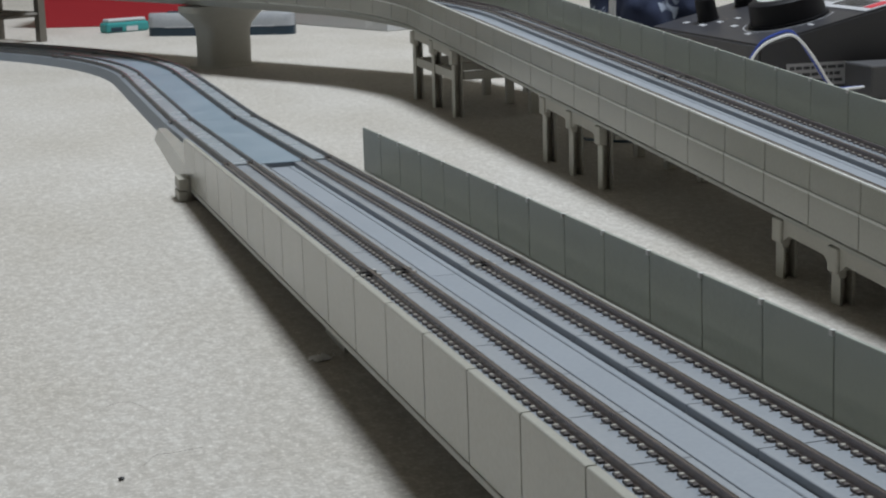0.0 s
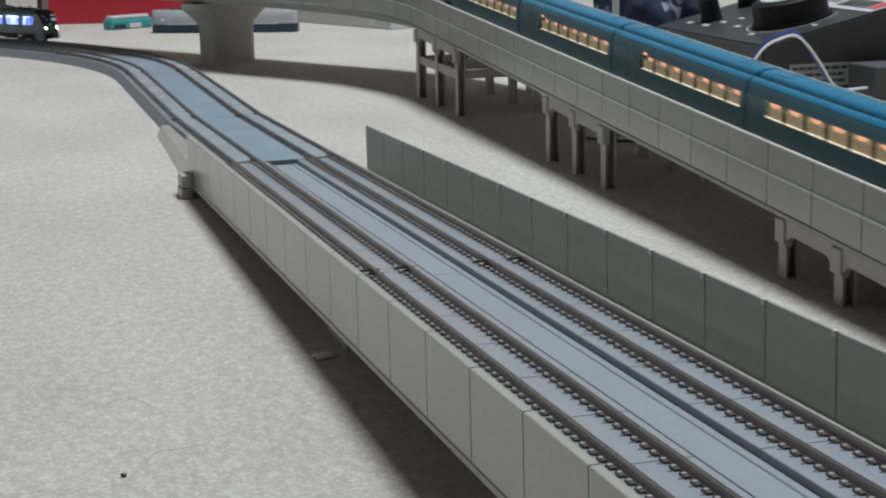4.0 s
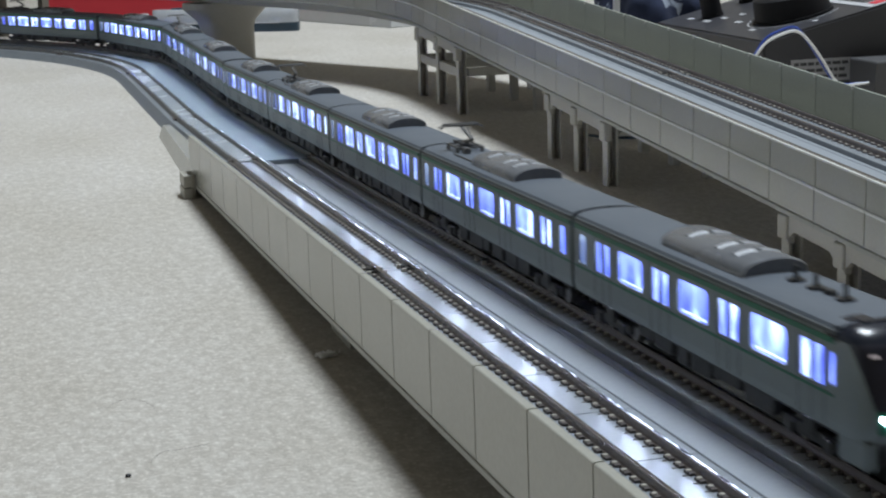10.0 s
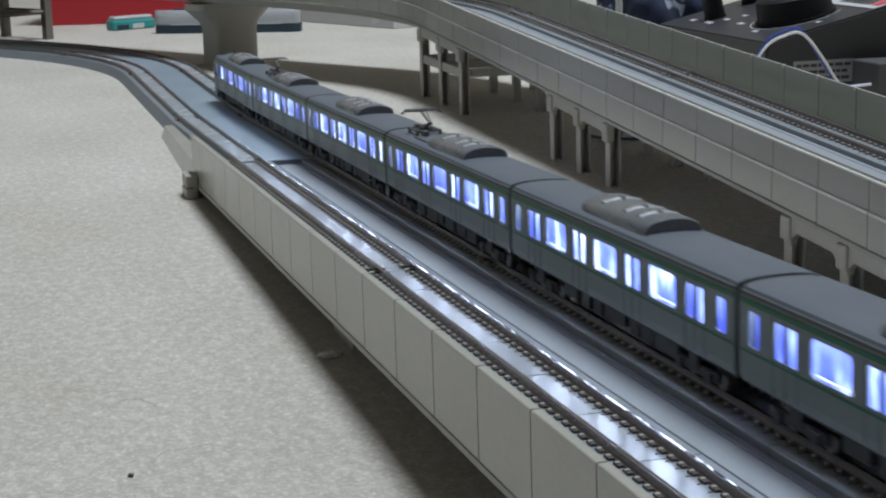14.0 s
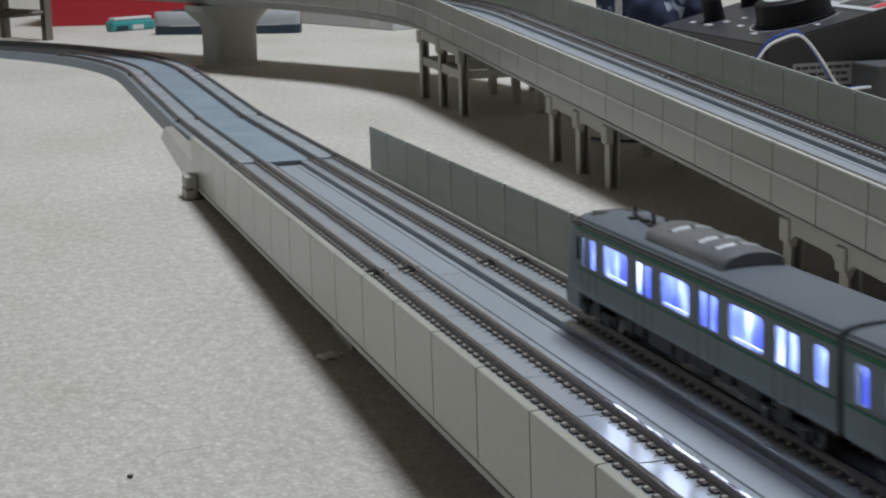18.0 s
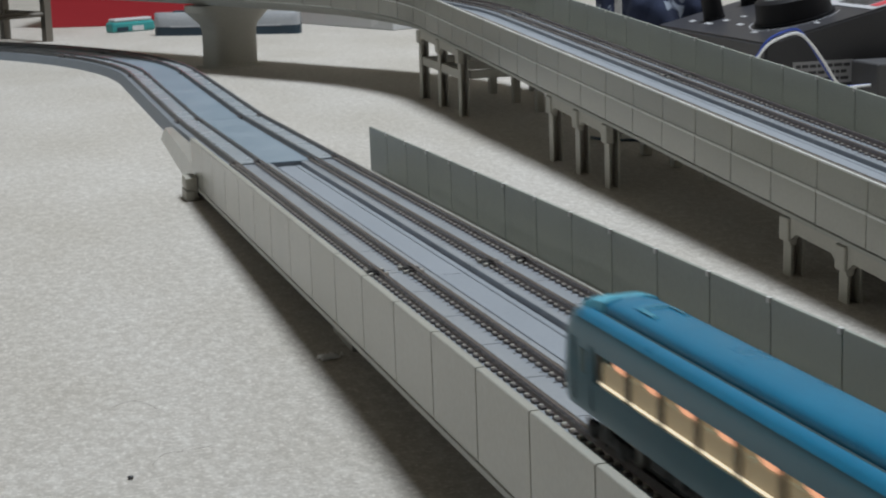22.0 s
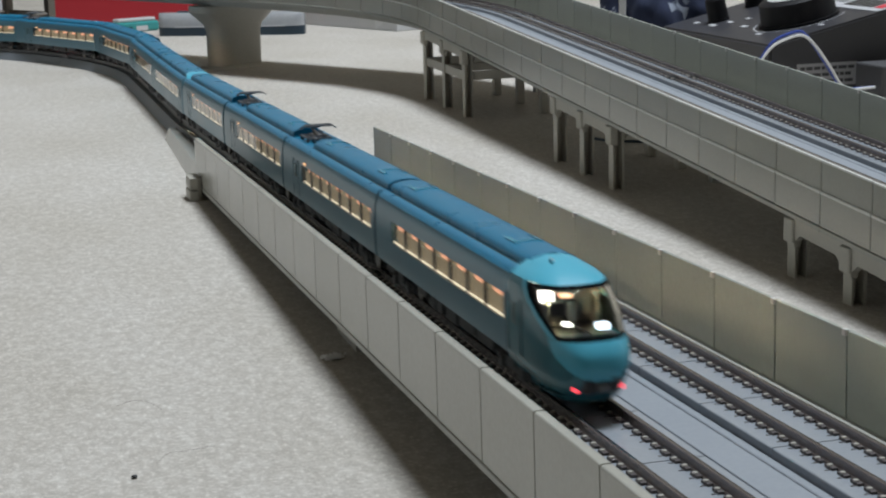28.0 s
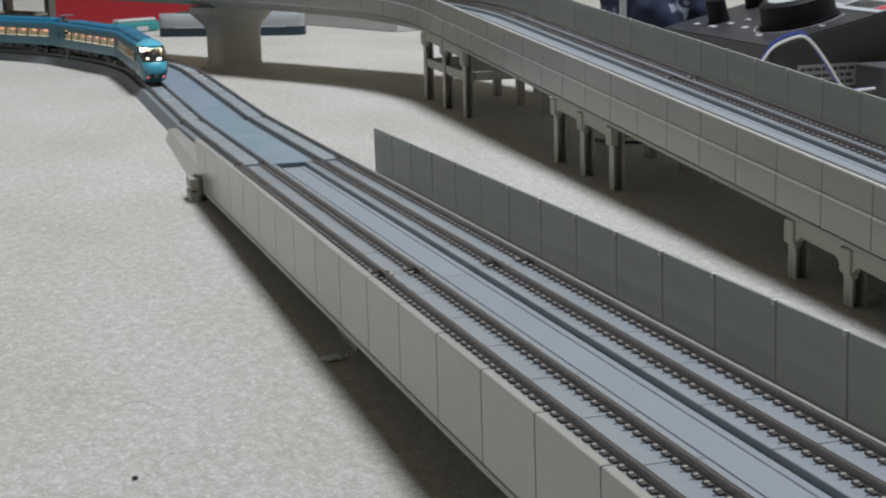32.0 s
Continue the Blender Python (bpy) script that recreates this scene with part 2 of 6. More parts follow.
def tube(name, pts, r, mat, parent=None, label=""):
    """A round cable through points, in mm."""
    bm = bmesh.new()
    P = [Vector(p) for p in pts]
    rings = []
    for i, p in enumerate(P):
        d = (P[min(i + 1, len(P) - 1)] - P[max(i - 1, 0)]).normalized()
        q = d.to_track_quat("Z", "Y").to_matrix()
        rings.append([bm.verts.new(p + q @ Vector((r * math.cos(k * math.pi / 4), r * math.sin(k * math.pi / 4), 0))) for k in range(8)])
    for a, b in zip(rings, rings[1:]):
        for k in range(8):
            bm.faces.new((a[k], a[(k + 1) % 8], b[(k + 1) % 8], b[k]))
    bm.faces.new(rings[0][::-1]), bm.faces.new(rings[-1])
    return part(name, bm, mat, parent, label, smooth=True)


# ---- the two lines of track ----
TILT = math.atan(0.0248)
H0 = 12.4            # rail height above the carpet at the foot of the viaduct
RAMP = 186.0         # length of the approach behind the viaduct
BEND0, BEND_R = 434.0, 464.0


def low(s, u=0.0, w=0.0):
    """World point of the lower line: s along it (0 at the viaduct's far end, + away), u to the right, w above the rails."""
    if s <= RAMP:
        return Vector((u, s * math.cos(TILT) + w * math.sin(TILT), H0 - s * math.sin(TILT) + w * math.cos(TILT)))
    z = H0 - RAMP * math.sin(TILT) + w
    y0 = RAMP * math.cos(TILT)
    if s <= BEND0:
        return Vector((u, y0 + s - RAMP, z))
    yb = y0 + BEND0 - RAMP
    a = (s - BEND0) / BEND_R
    if a <= math.pi / 2:
        return Vector((-BEND_R + (BEND_R + u) * math.cos(a), yb + (BEND_R + u) * math.sin(a), z))
    return Vector((-BEND_R - (s - BEND0 - BEND_R * math.pi / 2), yb + BEND_R + u, z))


FLY_X, FLY_Y, FLY_Z, FLY_YAW = 155.0, -99.0, 36.4, radians(2.115)
FLY_BEND, FLY_R, FLY_TURN = 346.0, 300.0, radians(32.2)
FLY_SLOPE = 0.0428
FLY_CANT = 0.026


def fly_height(q):
    if q < -330:
        return fly_height(-330) - (FLY_SLOPE * 100) * (1 - math.exp((q + 330) / 100.0))
    if q > 460:
        return fly_height(460) + (FLY_SLOPE * 160) * (1 - math.exp(-(q - 460) / 160.0))
    return FLY_Z + FLY_SLOPE * q


def fly(q, u=0.0, w=0.0):
    """World point of the elevated line: q along it (+ away from the near end), u to the right, w above the rails."""
    c, s = math.cos(FLY_YAW), math.sin(FLY_YAW)
    z = fly_height(q) + w - FLY_CANT * (u + 39.6)
    if q <= FLY_BEND:
        return Vector((FLY_X + q * s + u * c, FLY_Y + q * c - u * s, z))
    a = (q - FLY_BEND) / FLY_R
    if a > FLY_TURN:
        ca, sa = math.cos(FLY_TURN), math.sin(FLY_TURN)
        over = q - FLY_BEND - FLY_R * FLY_TURN
        lx, ly = -FLY_R + (FLY_R + u) * ca - over * sa, FLY_BEND + (FLY_R + u) * sa + over * ca
    else:
        lx, ly = -FLY_R + (FLY_R + u) * math.cos(a), FLY_BEND + (FLY_R + u) * math.sin(a)
    return Vector((FLY_X + lx * c + ly * s, FLY_Y - lx * s + ly * c, z))


def sweep(bm, path, s0, s1, outline, step=31.0, mi=0, straight=False, other=()):
    """Sweeps a closed (u, w) outline along a path; other: the outline's edges that take the second material."""
    n = 1 if straight else max(1, int(math.ceil(abs(s1 - s0) / step - 1e-6)))
    rings = [[bm.verts.new(path(s0 + (s1 - s0) * i / n, u, w)) for u, w in outline] for i in range(n + 1)]
    m = len(outline)
    fs = []
    for a, b in zip(rings, rings[1:]):
        for k in range(m):
            fs.append(bm.faces.new((a[k], a[(k + 1) % m], b[(k + 1) % m], b[k])))
    fs.append(bm.faces.new(rings[0][::-1]))
    fs.append(bm.faces.new(rings[-1]))
    for i, f in enumerate(fs):
        f.material_index = 1 if i < m * n and i % m in other else mi


def rect(u0, u1, w0, w1):
    return [(u0, w0), (u1, w0), (u1, w1), (u0, w1)]


RAIL = [(-0.95, -2.1), (0.95, -2.1), (0.95, -1.8), (0.62, -1.5), (0.48, -0.8), (0.46, -0.14), (0.44, 0.012), (0.06, -0.01), (-0.30, -0.01), (-0.46, -0.14), (-0.48, -0.8), (-0.62, -1.5), (-0.95, -1.8)]
RAIL_EDGES = (6,)   # the polished edge of the rail's head
TRACKS = (-16.5, 16.5)
PANEL = 31.0
SECTION = 248.0


def rails(parent, path, s0, s1, step=15.5, mats=None):
    for c in TRACKS:
        for g in (-5.0, 5.0):
            bm = bmesh.new()
            sweep(bm, path, s0 + 0.25, s1 - 0.25, [(c + g + u, w) for u, w in RAIL], step, other=RAIL_EDGES)
            part("rail", bm, mats or [RAIL_BROWN, RAIL_BRIGHT], parent)


def joiners(parent, path, s):
    """Rail joiners and the dark gap between rail ends, at a section's near end."""
    for c in TRACKS:
        for g in (-5.0, 5.0):
            bm = bmesh.new()
            for u0, u1 in ((-1.5, -0.5), (0.5, 1.5)):
                sweep(bm, path, s - 3.6, s + 3.6, rect(c + g + u0, c + g + u1, -2.1, -1.1), straight=True)
            sweep(bm, path, s - 1.0, s + 1.0, rect(c + g - 2.1, c + g + 2.1, -2.1, -0.85), straight=True)
            part("rail_joiner", bm, BLACK, parent)
            bm = bmesh.new()
            for k in (-1, 1):
                sweep(bm, path, s + k * 3.0 - 0.7, s + k * 3.0 + 0.7, rect(c + g + 1.5, c + g + 2.8, -2.1, -1.2), straight=True)
                sweep(bm, path, s + k * 3.0 - 0.7, s + k * 3.0 + 0.7, rect(c + g - 2.8, c + g - 1.5, -2.1, -1.2), straight=True)
            part("joiner_lug", bm, CLIP_BEIGE, parent)


CLIP_PITCH = PANEL / 7
CLIP_AT = 1.22       # from the rail's middle to the clip's


def clip_pieces():
    """One rail clip, u away from the rail: (points, faces, material). A domed beige head on a dark base with a fine front lip."""
    head = []
    for w, k in ((-1.75, 1.0), (-1.42, 0.98), (-1.34, 0.82)):
        head += [(0.22 + 0.56 * k * math.cos(math.pi * j / 3), 0.52 * k * math.sin(math.pi * j / 3), w) for j in range(6)]
    faces = [(r * 6 + j, r * 6 + (j + 1) % 6, r * 6 + 6 + (j + 1) % 6, r * 6 + 6 + j) for r in range(2) for j in range(6)] + [tuple(range(12, 18))]
    out = [(head, faces, 0)]
    for u0, u1, s0, s1, w1 in ((-0.55, 0.62, -1.45, 1.25, -1.62), (0.2, 1.70, -0.98, -0.74, -2.0)):
        pts = [(u, t, w) for w in (-2.16, w1) for u, t in ((u0, s0), (u1, s0), (u1, s1), (u0, s1))]
        out.append((pts, [(4, 5, 6, 7), (0, 1, 5, 4), (1, 2, 6, 5), (2, 3, 7, 6), (3, 0, 4, 7)], 1))
    return out


CLIP_PIECES = clip_pieces()


def clip_mesh(side):
    bm = bmesh.new()
    for pts, faces, mi in CLIP_PIECES:
        vs = [bm.verts.new((side * u * MM, t * MM, w * MM)) for u, t, w in pts]
        for q in faces:
            bm.faces.new([vs[j] for j in (q if side > 0 else q[::-1])]).material_index = mi
    me = bpy.data.meshes.new("rail_clip")
    bm.to_mesh(me)
    bm.free()
    me.materials.append(CLIP_BEIGE), me.materials.append(CLIP_DARK)
    return me


CLIPS = {-1: clip_mesh(-1), 1: clip_mesh(1)}


def near_clips(parent, s0, s1, pitch=CLIP_PITCH):
    """Rail clips as single pieces, on the straight lower line."""
    n = int(round((s1 - s0) / pitch))
    o = origin(parent)
    for i in range(n):
        for c in TRACKS:
            for g in (-5.0, 5.0):
                for side in (-1, 1):
                    ob = new("rail_clip", CLIPS[side])
                    ob.parent = parent
                    ob.location = low(s0 + (i + 0.63) * pitch, c + g + side * CLIP_AT, 0) * MM - o
                    ob.rotation_euler = (-TILT, 0, 0)


def fasteners(parent, path, s0, s1, pitch=CLIP_PITCH):
    """Rail clips on both sides of every rail, joined, with the dark pad under each."""
    vs, fs, mi = [], [], []
    o = origin(parent)
    for i in range(int(round((s1 - s0) / pitch))):
        s = s0 + (i + 0.63) * pitch
        for c in TRACKS:
            for g in (-5.0, 5.0):
                for side in (-1, 1):
                    for pts, faces, k in CLIP_PIECES:
                        b = len(vs)
                        vs += [path(s + t, c + g + side * (CLIP_AT + u), w) * MM - o for u, t, w in pts]
                        for q in faces:
                            fs.append([b + j for j in (q if side > 0 else q[::-1])])
                            mi.append(k)
    me = bpy.data.meshes.new("rail_clip")
    me.from_pydata(vs, [], fs)
    me.polygons.foreach_set("material_index", mi)
    me.materials.append(CLIP_BEIGE), me.materials.append(CLIP_DARK)
    ob = new("rail_clip", me)
    ob.parent = parent
    return tagged(ob, "small beige rail clips on dark pads", kind="stuff")


def slabs(parent, path, s0, s1, step):
    """Raised track slabs, one piece to each 31 mm, with fine joints."""
    cuts = [s0] + [s0 + 3.6 + PANEL * i for i in range(8)] + [s1]
    for a, b in zip(cuts, cuts[1:]):
        for c in TRACKS:
            bm = bmesh.new()
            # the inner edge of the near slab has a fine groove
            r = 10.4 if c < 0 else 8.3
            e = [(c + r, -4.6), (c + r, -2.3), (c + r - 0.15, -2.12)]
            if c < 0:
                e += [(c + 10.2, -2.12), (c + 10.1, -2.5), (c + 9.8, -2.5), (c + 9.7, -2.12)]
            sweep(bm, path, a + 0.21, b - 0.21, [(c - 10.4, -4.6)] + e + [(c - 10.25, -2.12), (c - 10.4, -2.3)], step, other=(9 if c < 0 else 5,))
            part("track_slab", bm, [SLAB_GREY, SLAB_EDGE_SHADE], parent)


WALL_T = 10.6
WALL_X = {-1: (37.5, 39.6), 1: (36.1, 37.1)}   # inner and outer faces of the two walls


def wall_foot(path):
    """Height of the walls' foot, where the outer ledge begins."""
    return -7.6 if path is low else -9.0


def wall_panels(parent, path, s0, s1, side, step, rib=False):
    n = int(round((s1 - s0) / PANEL))
    for i in range(n):
        a, b = s0 + i * PANEL + 0.28, s0 + (i + 1) * PANEL - 0.28
        bm = bmesh.new()
        x0, x1 = WALL_X[side]
        foot = wall_foot(path) + (0.45 if rib else 0)
        o = [(x0, foot)] + ([(x1 + 0.3, foot), (x1 + 0.3, 1.1), (x1, 1.5)] if rib else [(x1, foot)])
        o += [(x1, WALL_T - 0.4), (x1 - 0.12, WALL_T - 0.12), (x1 - 0.4, WALL_T), (x0 + 0.3, WALL_T), (x0 + 0.08, WALL_T - 0.1), (x0, WALL_T - 0.3)]
        sweep(bm, path, a, b, [(side * u, w) for u, w in o], step)
        part("wall_panel", bm, WALL_BOUNCE if side > 0 else WALL_GREY, parent)
        if rib:
            # Pale strips paint the highlights on the panel's step and top edge.
            bm = bmesh.new()
            sweep(bm, path, a, b, [(side * u, w) for u, w in rect(x1 + 0.05, x1 + 0.42, 0.9, 1.7)], step)
            part("panel_rib", bm, RIB_HIGHLIGHT, parent, "raised line across the wall panel, its highlight painted pale")
            bm = bmesh.new()
            sweep(bm, path, a, b, [(side * u, w) for u, w in rect(x1 - 0.5, x1 + 0.14, WALL_T - 0.3, WALL_T + 0.18)], step)
            part("panel_edge_highlight", bm, RIB_HIGHLIGHT, parent, "pale strip painting the highlight on the panel's top edge")
    bm = bmesh.new()
    for i in range(n + 1):
        s = min(max(s0 + i * PANEL, s0 + 0.4), s1 - 0.4)
        sweep(bm, path, s - 0.35, s + 0.35, [(side * u, w) for u, w in rect(WALL_X[side][0] + 0.3, WALL_X[side][1] - 0.3, wall_foot(path), WALL_T - 0.4)], straight=True)
    part("joint_filler", bm, WALL_INNER, parent, "recessed filler between wall panels", kind="stuff")


def wall_clips(parent, path, s0, s1, side):
    """Small pale lugs on top of the wall at the joints."""
    n = int(round((s1 - s0) / PANEL))
    for i in range(n):
        bm = bmesh.new()
        s = s0 + i * PANEL
        sweep(bm, path, s - 0.3, s + 1.2, [(side * u, w) for u, w in rect(35.55, 36.6, WALL_T - 1.1, WALL_T + 0.15)], straight=True)
        part("wall_lug", bm, LUG_WHITE, parent)


RIB_HIGHLIGHT = varied("rib_highlight_plastic", (0.66, 0.66, 0.64), (0.76, 0.76, 0.74), 0.4, bump=0.0)
LUG_WHITE = shader("lug_white_plastic", (0.62, 0.62, 0.6), 0.4)


def deck(parent, path, s0, s1, step):
    bm = bmesh.new()
    e = wall_foot(path)
    f = e - 0.9
    o = [(-39.9, f - 0.55), (-38.6, f - 0.7), (-30, e - 1.8), (-27, -15.0), (27, -15.0), (30, e - 1.8), (38.6, e - 1.5), (39.9, e - 1.35), (39.9, e - 0.2), (39.7, e - 0.05), (36.0, e - 0.05), (36.0, -9.4),
         (29.4, -9.4), (29.0, -4.75), (-29.0, -4.75), (-29.5, -7.2), (-34.6, -7.3), (-35.0, e - 0.1), (-39.7, e - 0.05), (-39.9, e - 0.2)]
    sweep(bm, path, s0 + 0.15, s1 - 0.15, o, step)
    part("deck", bm, WALL_INNER, parent, "grey moulded deck with an outer ledge")
    bm = bmesh.new()
    sweep(bm, path, s0 + 0.15, s1 - 0.15, rect(-5.9, 3.6, -4.75, -3.95), step)
    part("centre_strip", bm, STRIP_GREY, parent)
    bm = bmesh.new()
    sweep(bm, path, s0 + 0.15, s1 - 0.15, rect(25.0, 26.0, -4.75, -1.95), step)
    part("kerb", bm, WALL_INNER, parent, "pale kerb beside the track slab")
    bm = bmesh.new()
    sweep(bm, path, s0 + 0.15, s1 - 0.15, [(3.85, -4.75), (6.0, -4.75), (6.0, -4.1), (5.8, -3.85), (4.1, -3.78), (3.85, -3.95)], step)
    part("edge_strip", bm, STRIP_GREY, parent)


def viaduct(path, s0, label, left_rib, right_lug, bend=False, detail=True):
    b = path(s0 + SECTION / 2, 0, -15)
    v = thing("viaduct_section", b.x, b.y, b.z, label, "model viaduct", group="double-track viaduct sections")
    step = 15.5 if bend else 62.0
    s1 = s0 + SECTION
    deck(v, path, s0, s1, step)
    rails(v, path, s0, s1, step=step)
    if detail:
        joiners(v, path, s0)
    for side in (-1, 1):
        if detail:
            wall_panels(v, path, s0, s1, side, step, left_rib and side < 0)
        else:
            bm = bmesh.new()
            sweep(bm, path, s0 + 0.2, s1 - 0.2, [(side * u, w) for u, w in rect(*WALL_X[side], wall_foot(path), WALL_T)], step)
            part("wall", bm, WALL_GREY, v)
    if detail:
        slabs(v, path, s0, s1, step)
        if path is low and s0 > -3 * SECTION:
            near_clips(v, s0, s0 + 37 * CLIP_PITCH)
            fasteners(v, path, s0 + 37 * CLIP_PITCH, s1)
        else:
            fasteners(v, path, s0, s1)
        if right_lug:
            wall_clips(v, path, s0, s1, 1)
    else:
        bm = bmesh.new()
        for c in TRACKS:
            sweep(bm, path, s0 + 0.2, s1 - 0.2, rect(c - 10.4, c + 10.4, -4.6, -2.12), step)
        part("track_slab", bm, SLAB_GREY, v)
    return v


# ---- room ----
def room():
    bm = bmesh.new()
    n = 40
    vs = [[bm.verts.new((-2300 + 4300 * i / n, -2500 + 5000 * j / n, 0)) for j in range(n + 1)] for i in range(n + 1)]
    for i in range(n):
        for j in range(n):
            bm.faces.new((vs[i][j], vs[i + 1][j], vs[i + 1][j + 1], vs[i][j + 1]))
    tagged(part("floor", bm, CARPET, None), "beige cut-pile carpet with a sparkly fleck", "carpet", kind="structure")
    for name, x0, x1, y0, y1 in (("wall_north", -2300, 2000, 2500, 2600), ("wall_south", -2300, 2000, -2600, -2500), ("wall_east", 2000, 2100, -2600, 2600), ("wall_west", -2400, -2300, -2600, 2600)):
        bm = bmesh.new()
        box(bm, x0, x1, y0, y1, 0, 2400)
        tagged(part(name, bm, {"wall_west": PALE_WALL, "wall_south": DARK_WALL}.get(name, ROOM_WALL)), "plain unseen room wall, toned for its bounce light", "wall", kind="structure")
    bm = bmesh.new()
    box(bm, -2400, 2100, -2600, 2600, 2400, 2500)
    tagged(part("ceiling", bm, CEILING_TAN), "plain unseen ceiling, tan for a warmer bounce light", "ceiling", kind="structure")


# Unseen walls and ceiling: tones made up to shape the bounce light.
ROOM_WALL = varied("unseen_wall_warm", (0.43, 0.385, 0.315), (0.50, 0.45, 0.37), 0.8, coarse=4, fine=200)
CEILING_TAN = varied("unseen_ceiling_warm", (0.43, 0.365, 0.27), (0.50, 0.425, 0.32), 0.8, coarse=4, fine=200)
PALE_WALL = varied("unseen_wall_pale", (0.70, 0.74, 0.75), (0.76, 0.80, 0.81), 0.8, coarse=4, fine=200)
DARK_WALL = varied("unseen_wall_dark", (0.09, 0.07, 0.055), (0.14, 0.11, 0.085), 0.7, coarse=4, fine=200)
room()

# ---- the lower line ----
for k in range(10):
    s0 = -SECTION * (k + 1)
    viaduct(low, s0, "grey double-track model viaduct with slab track and tall panelled walls", False, True, detail=k < 3)


def ground_track(s0, s1, label):
    b = low((s0 + s1) / 2, 0, 0)
    t = thing("ground_track", b.x, b.y, 0, label, "model track", group="double track laid on the carpet")
    st = 15.5
    bm = bmesh.new()
    n = max(1, int(math.ceil((s1 - s0) / st)))
    # the bank: sloping shoulders, down to the carpet
    prof = [(-28.4, 1.0), (-25.4, None), (25.4, None), (28.4, 1.0)]
    rings = []
    for i in range(n + 1):
        s = s0 + 0.15 + (s1 - s0 - 0.3) * i / n
        ring = []
        for u, k in prof:
            p = low(s, u, -2.3)
            if k is not None:
                p.z = 0.0
            ring.append(bm.verts.new(p))
        rings.append(ring)
    for a, c in zip(rings, rings[1:]):
        for k in range(4):
            bm.faces.new((a[k], a[(k + 1) % 4], c[(k + 1) % 4], c[k]))
    bm.faces.new(rings[0][::-1]), bm.faces.new(rings[-1])
    part("roadbed", bm, BED_GREY, t)
    for c in TRACKS:
        bm = bmesh.new()
        sweep(bm, low, s0 + 0.15, s1 - 0.15, rect(c - 4.2, c + 4.2, -2.32, -1.5), st)
        part("track_slab", bm, SLAB_MATT, t)
        for g in (-5.0, 5.0):
            for e in (s0 + 2.4, s1 - 2.4):
                bm = bmesh.new()
                sweep(bm, low, e - 2.2, e + 2.2, rect(c + g - 1.9, c + g + 1.9, -2.3, -1.1), straight=True)
                part("rail_joiner", bm, RAIL_BROWN, t)
    bm = bmesh.new()
    sweep(bm, low, s0 + 0.15, s1 - 0.15, rect(-10.1, 10.1, -2.4, -1.95), st)
    part("centre_bed", bm, BED_BLUE, t, "mottled blue-grey bed between the tracks")
    rails(t, low, s0, s1, st, [RAIL_DULL, RAIL_BRIGHT])
    return t


ground_track(0, RAMP, "grey double track sloping down off the viaduct to the carpet")
ground_track(RAMP, BEND0, "grey double track lying straight on the carpet")
s = BEND0
for k in range(4):
    ground_track(s, s + BEND_R * math.pi / 8, "curved grey double track lying on the carpet")
    s += BEND_R * math.pi / 8
for k in range(7):
    ground_track(s, s + 248, "grey double track lying straight on the carpet")
    s += 248

# ---- the elevated line ----
q = -157.0 - 7 * SECTION
FLY_JOINTS = []
while q < 2000:
    viaduct(fly, q, "grey double-track model viaduct on tall piers, sloping upward", True, True, bend=q + SECTION > FLY_BEND and q < FLY_BEND + 180, detail=-450 < q < 400)
    FLY_JOINTS.append(q)
    q += SECTION


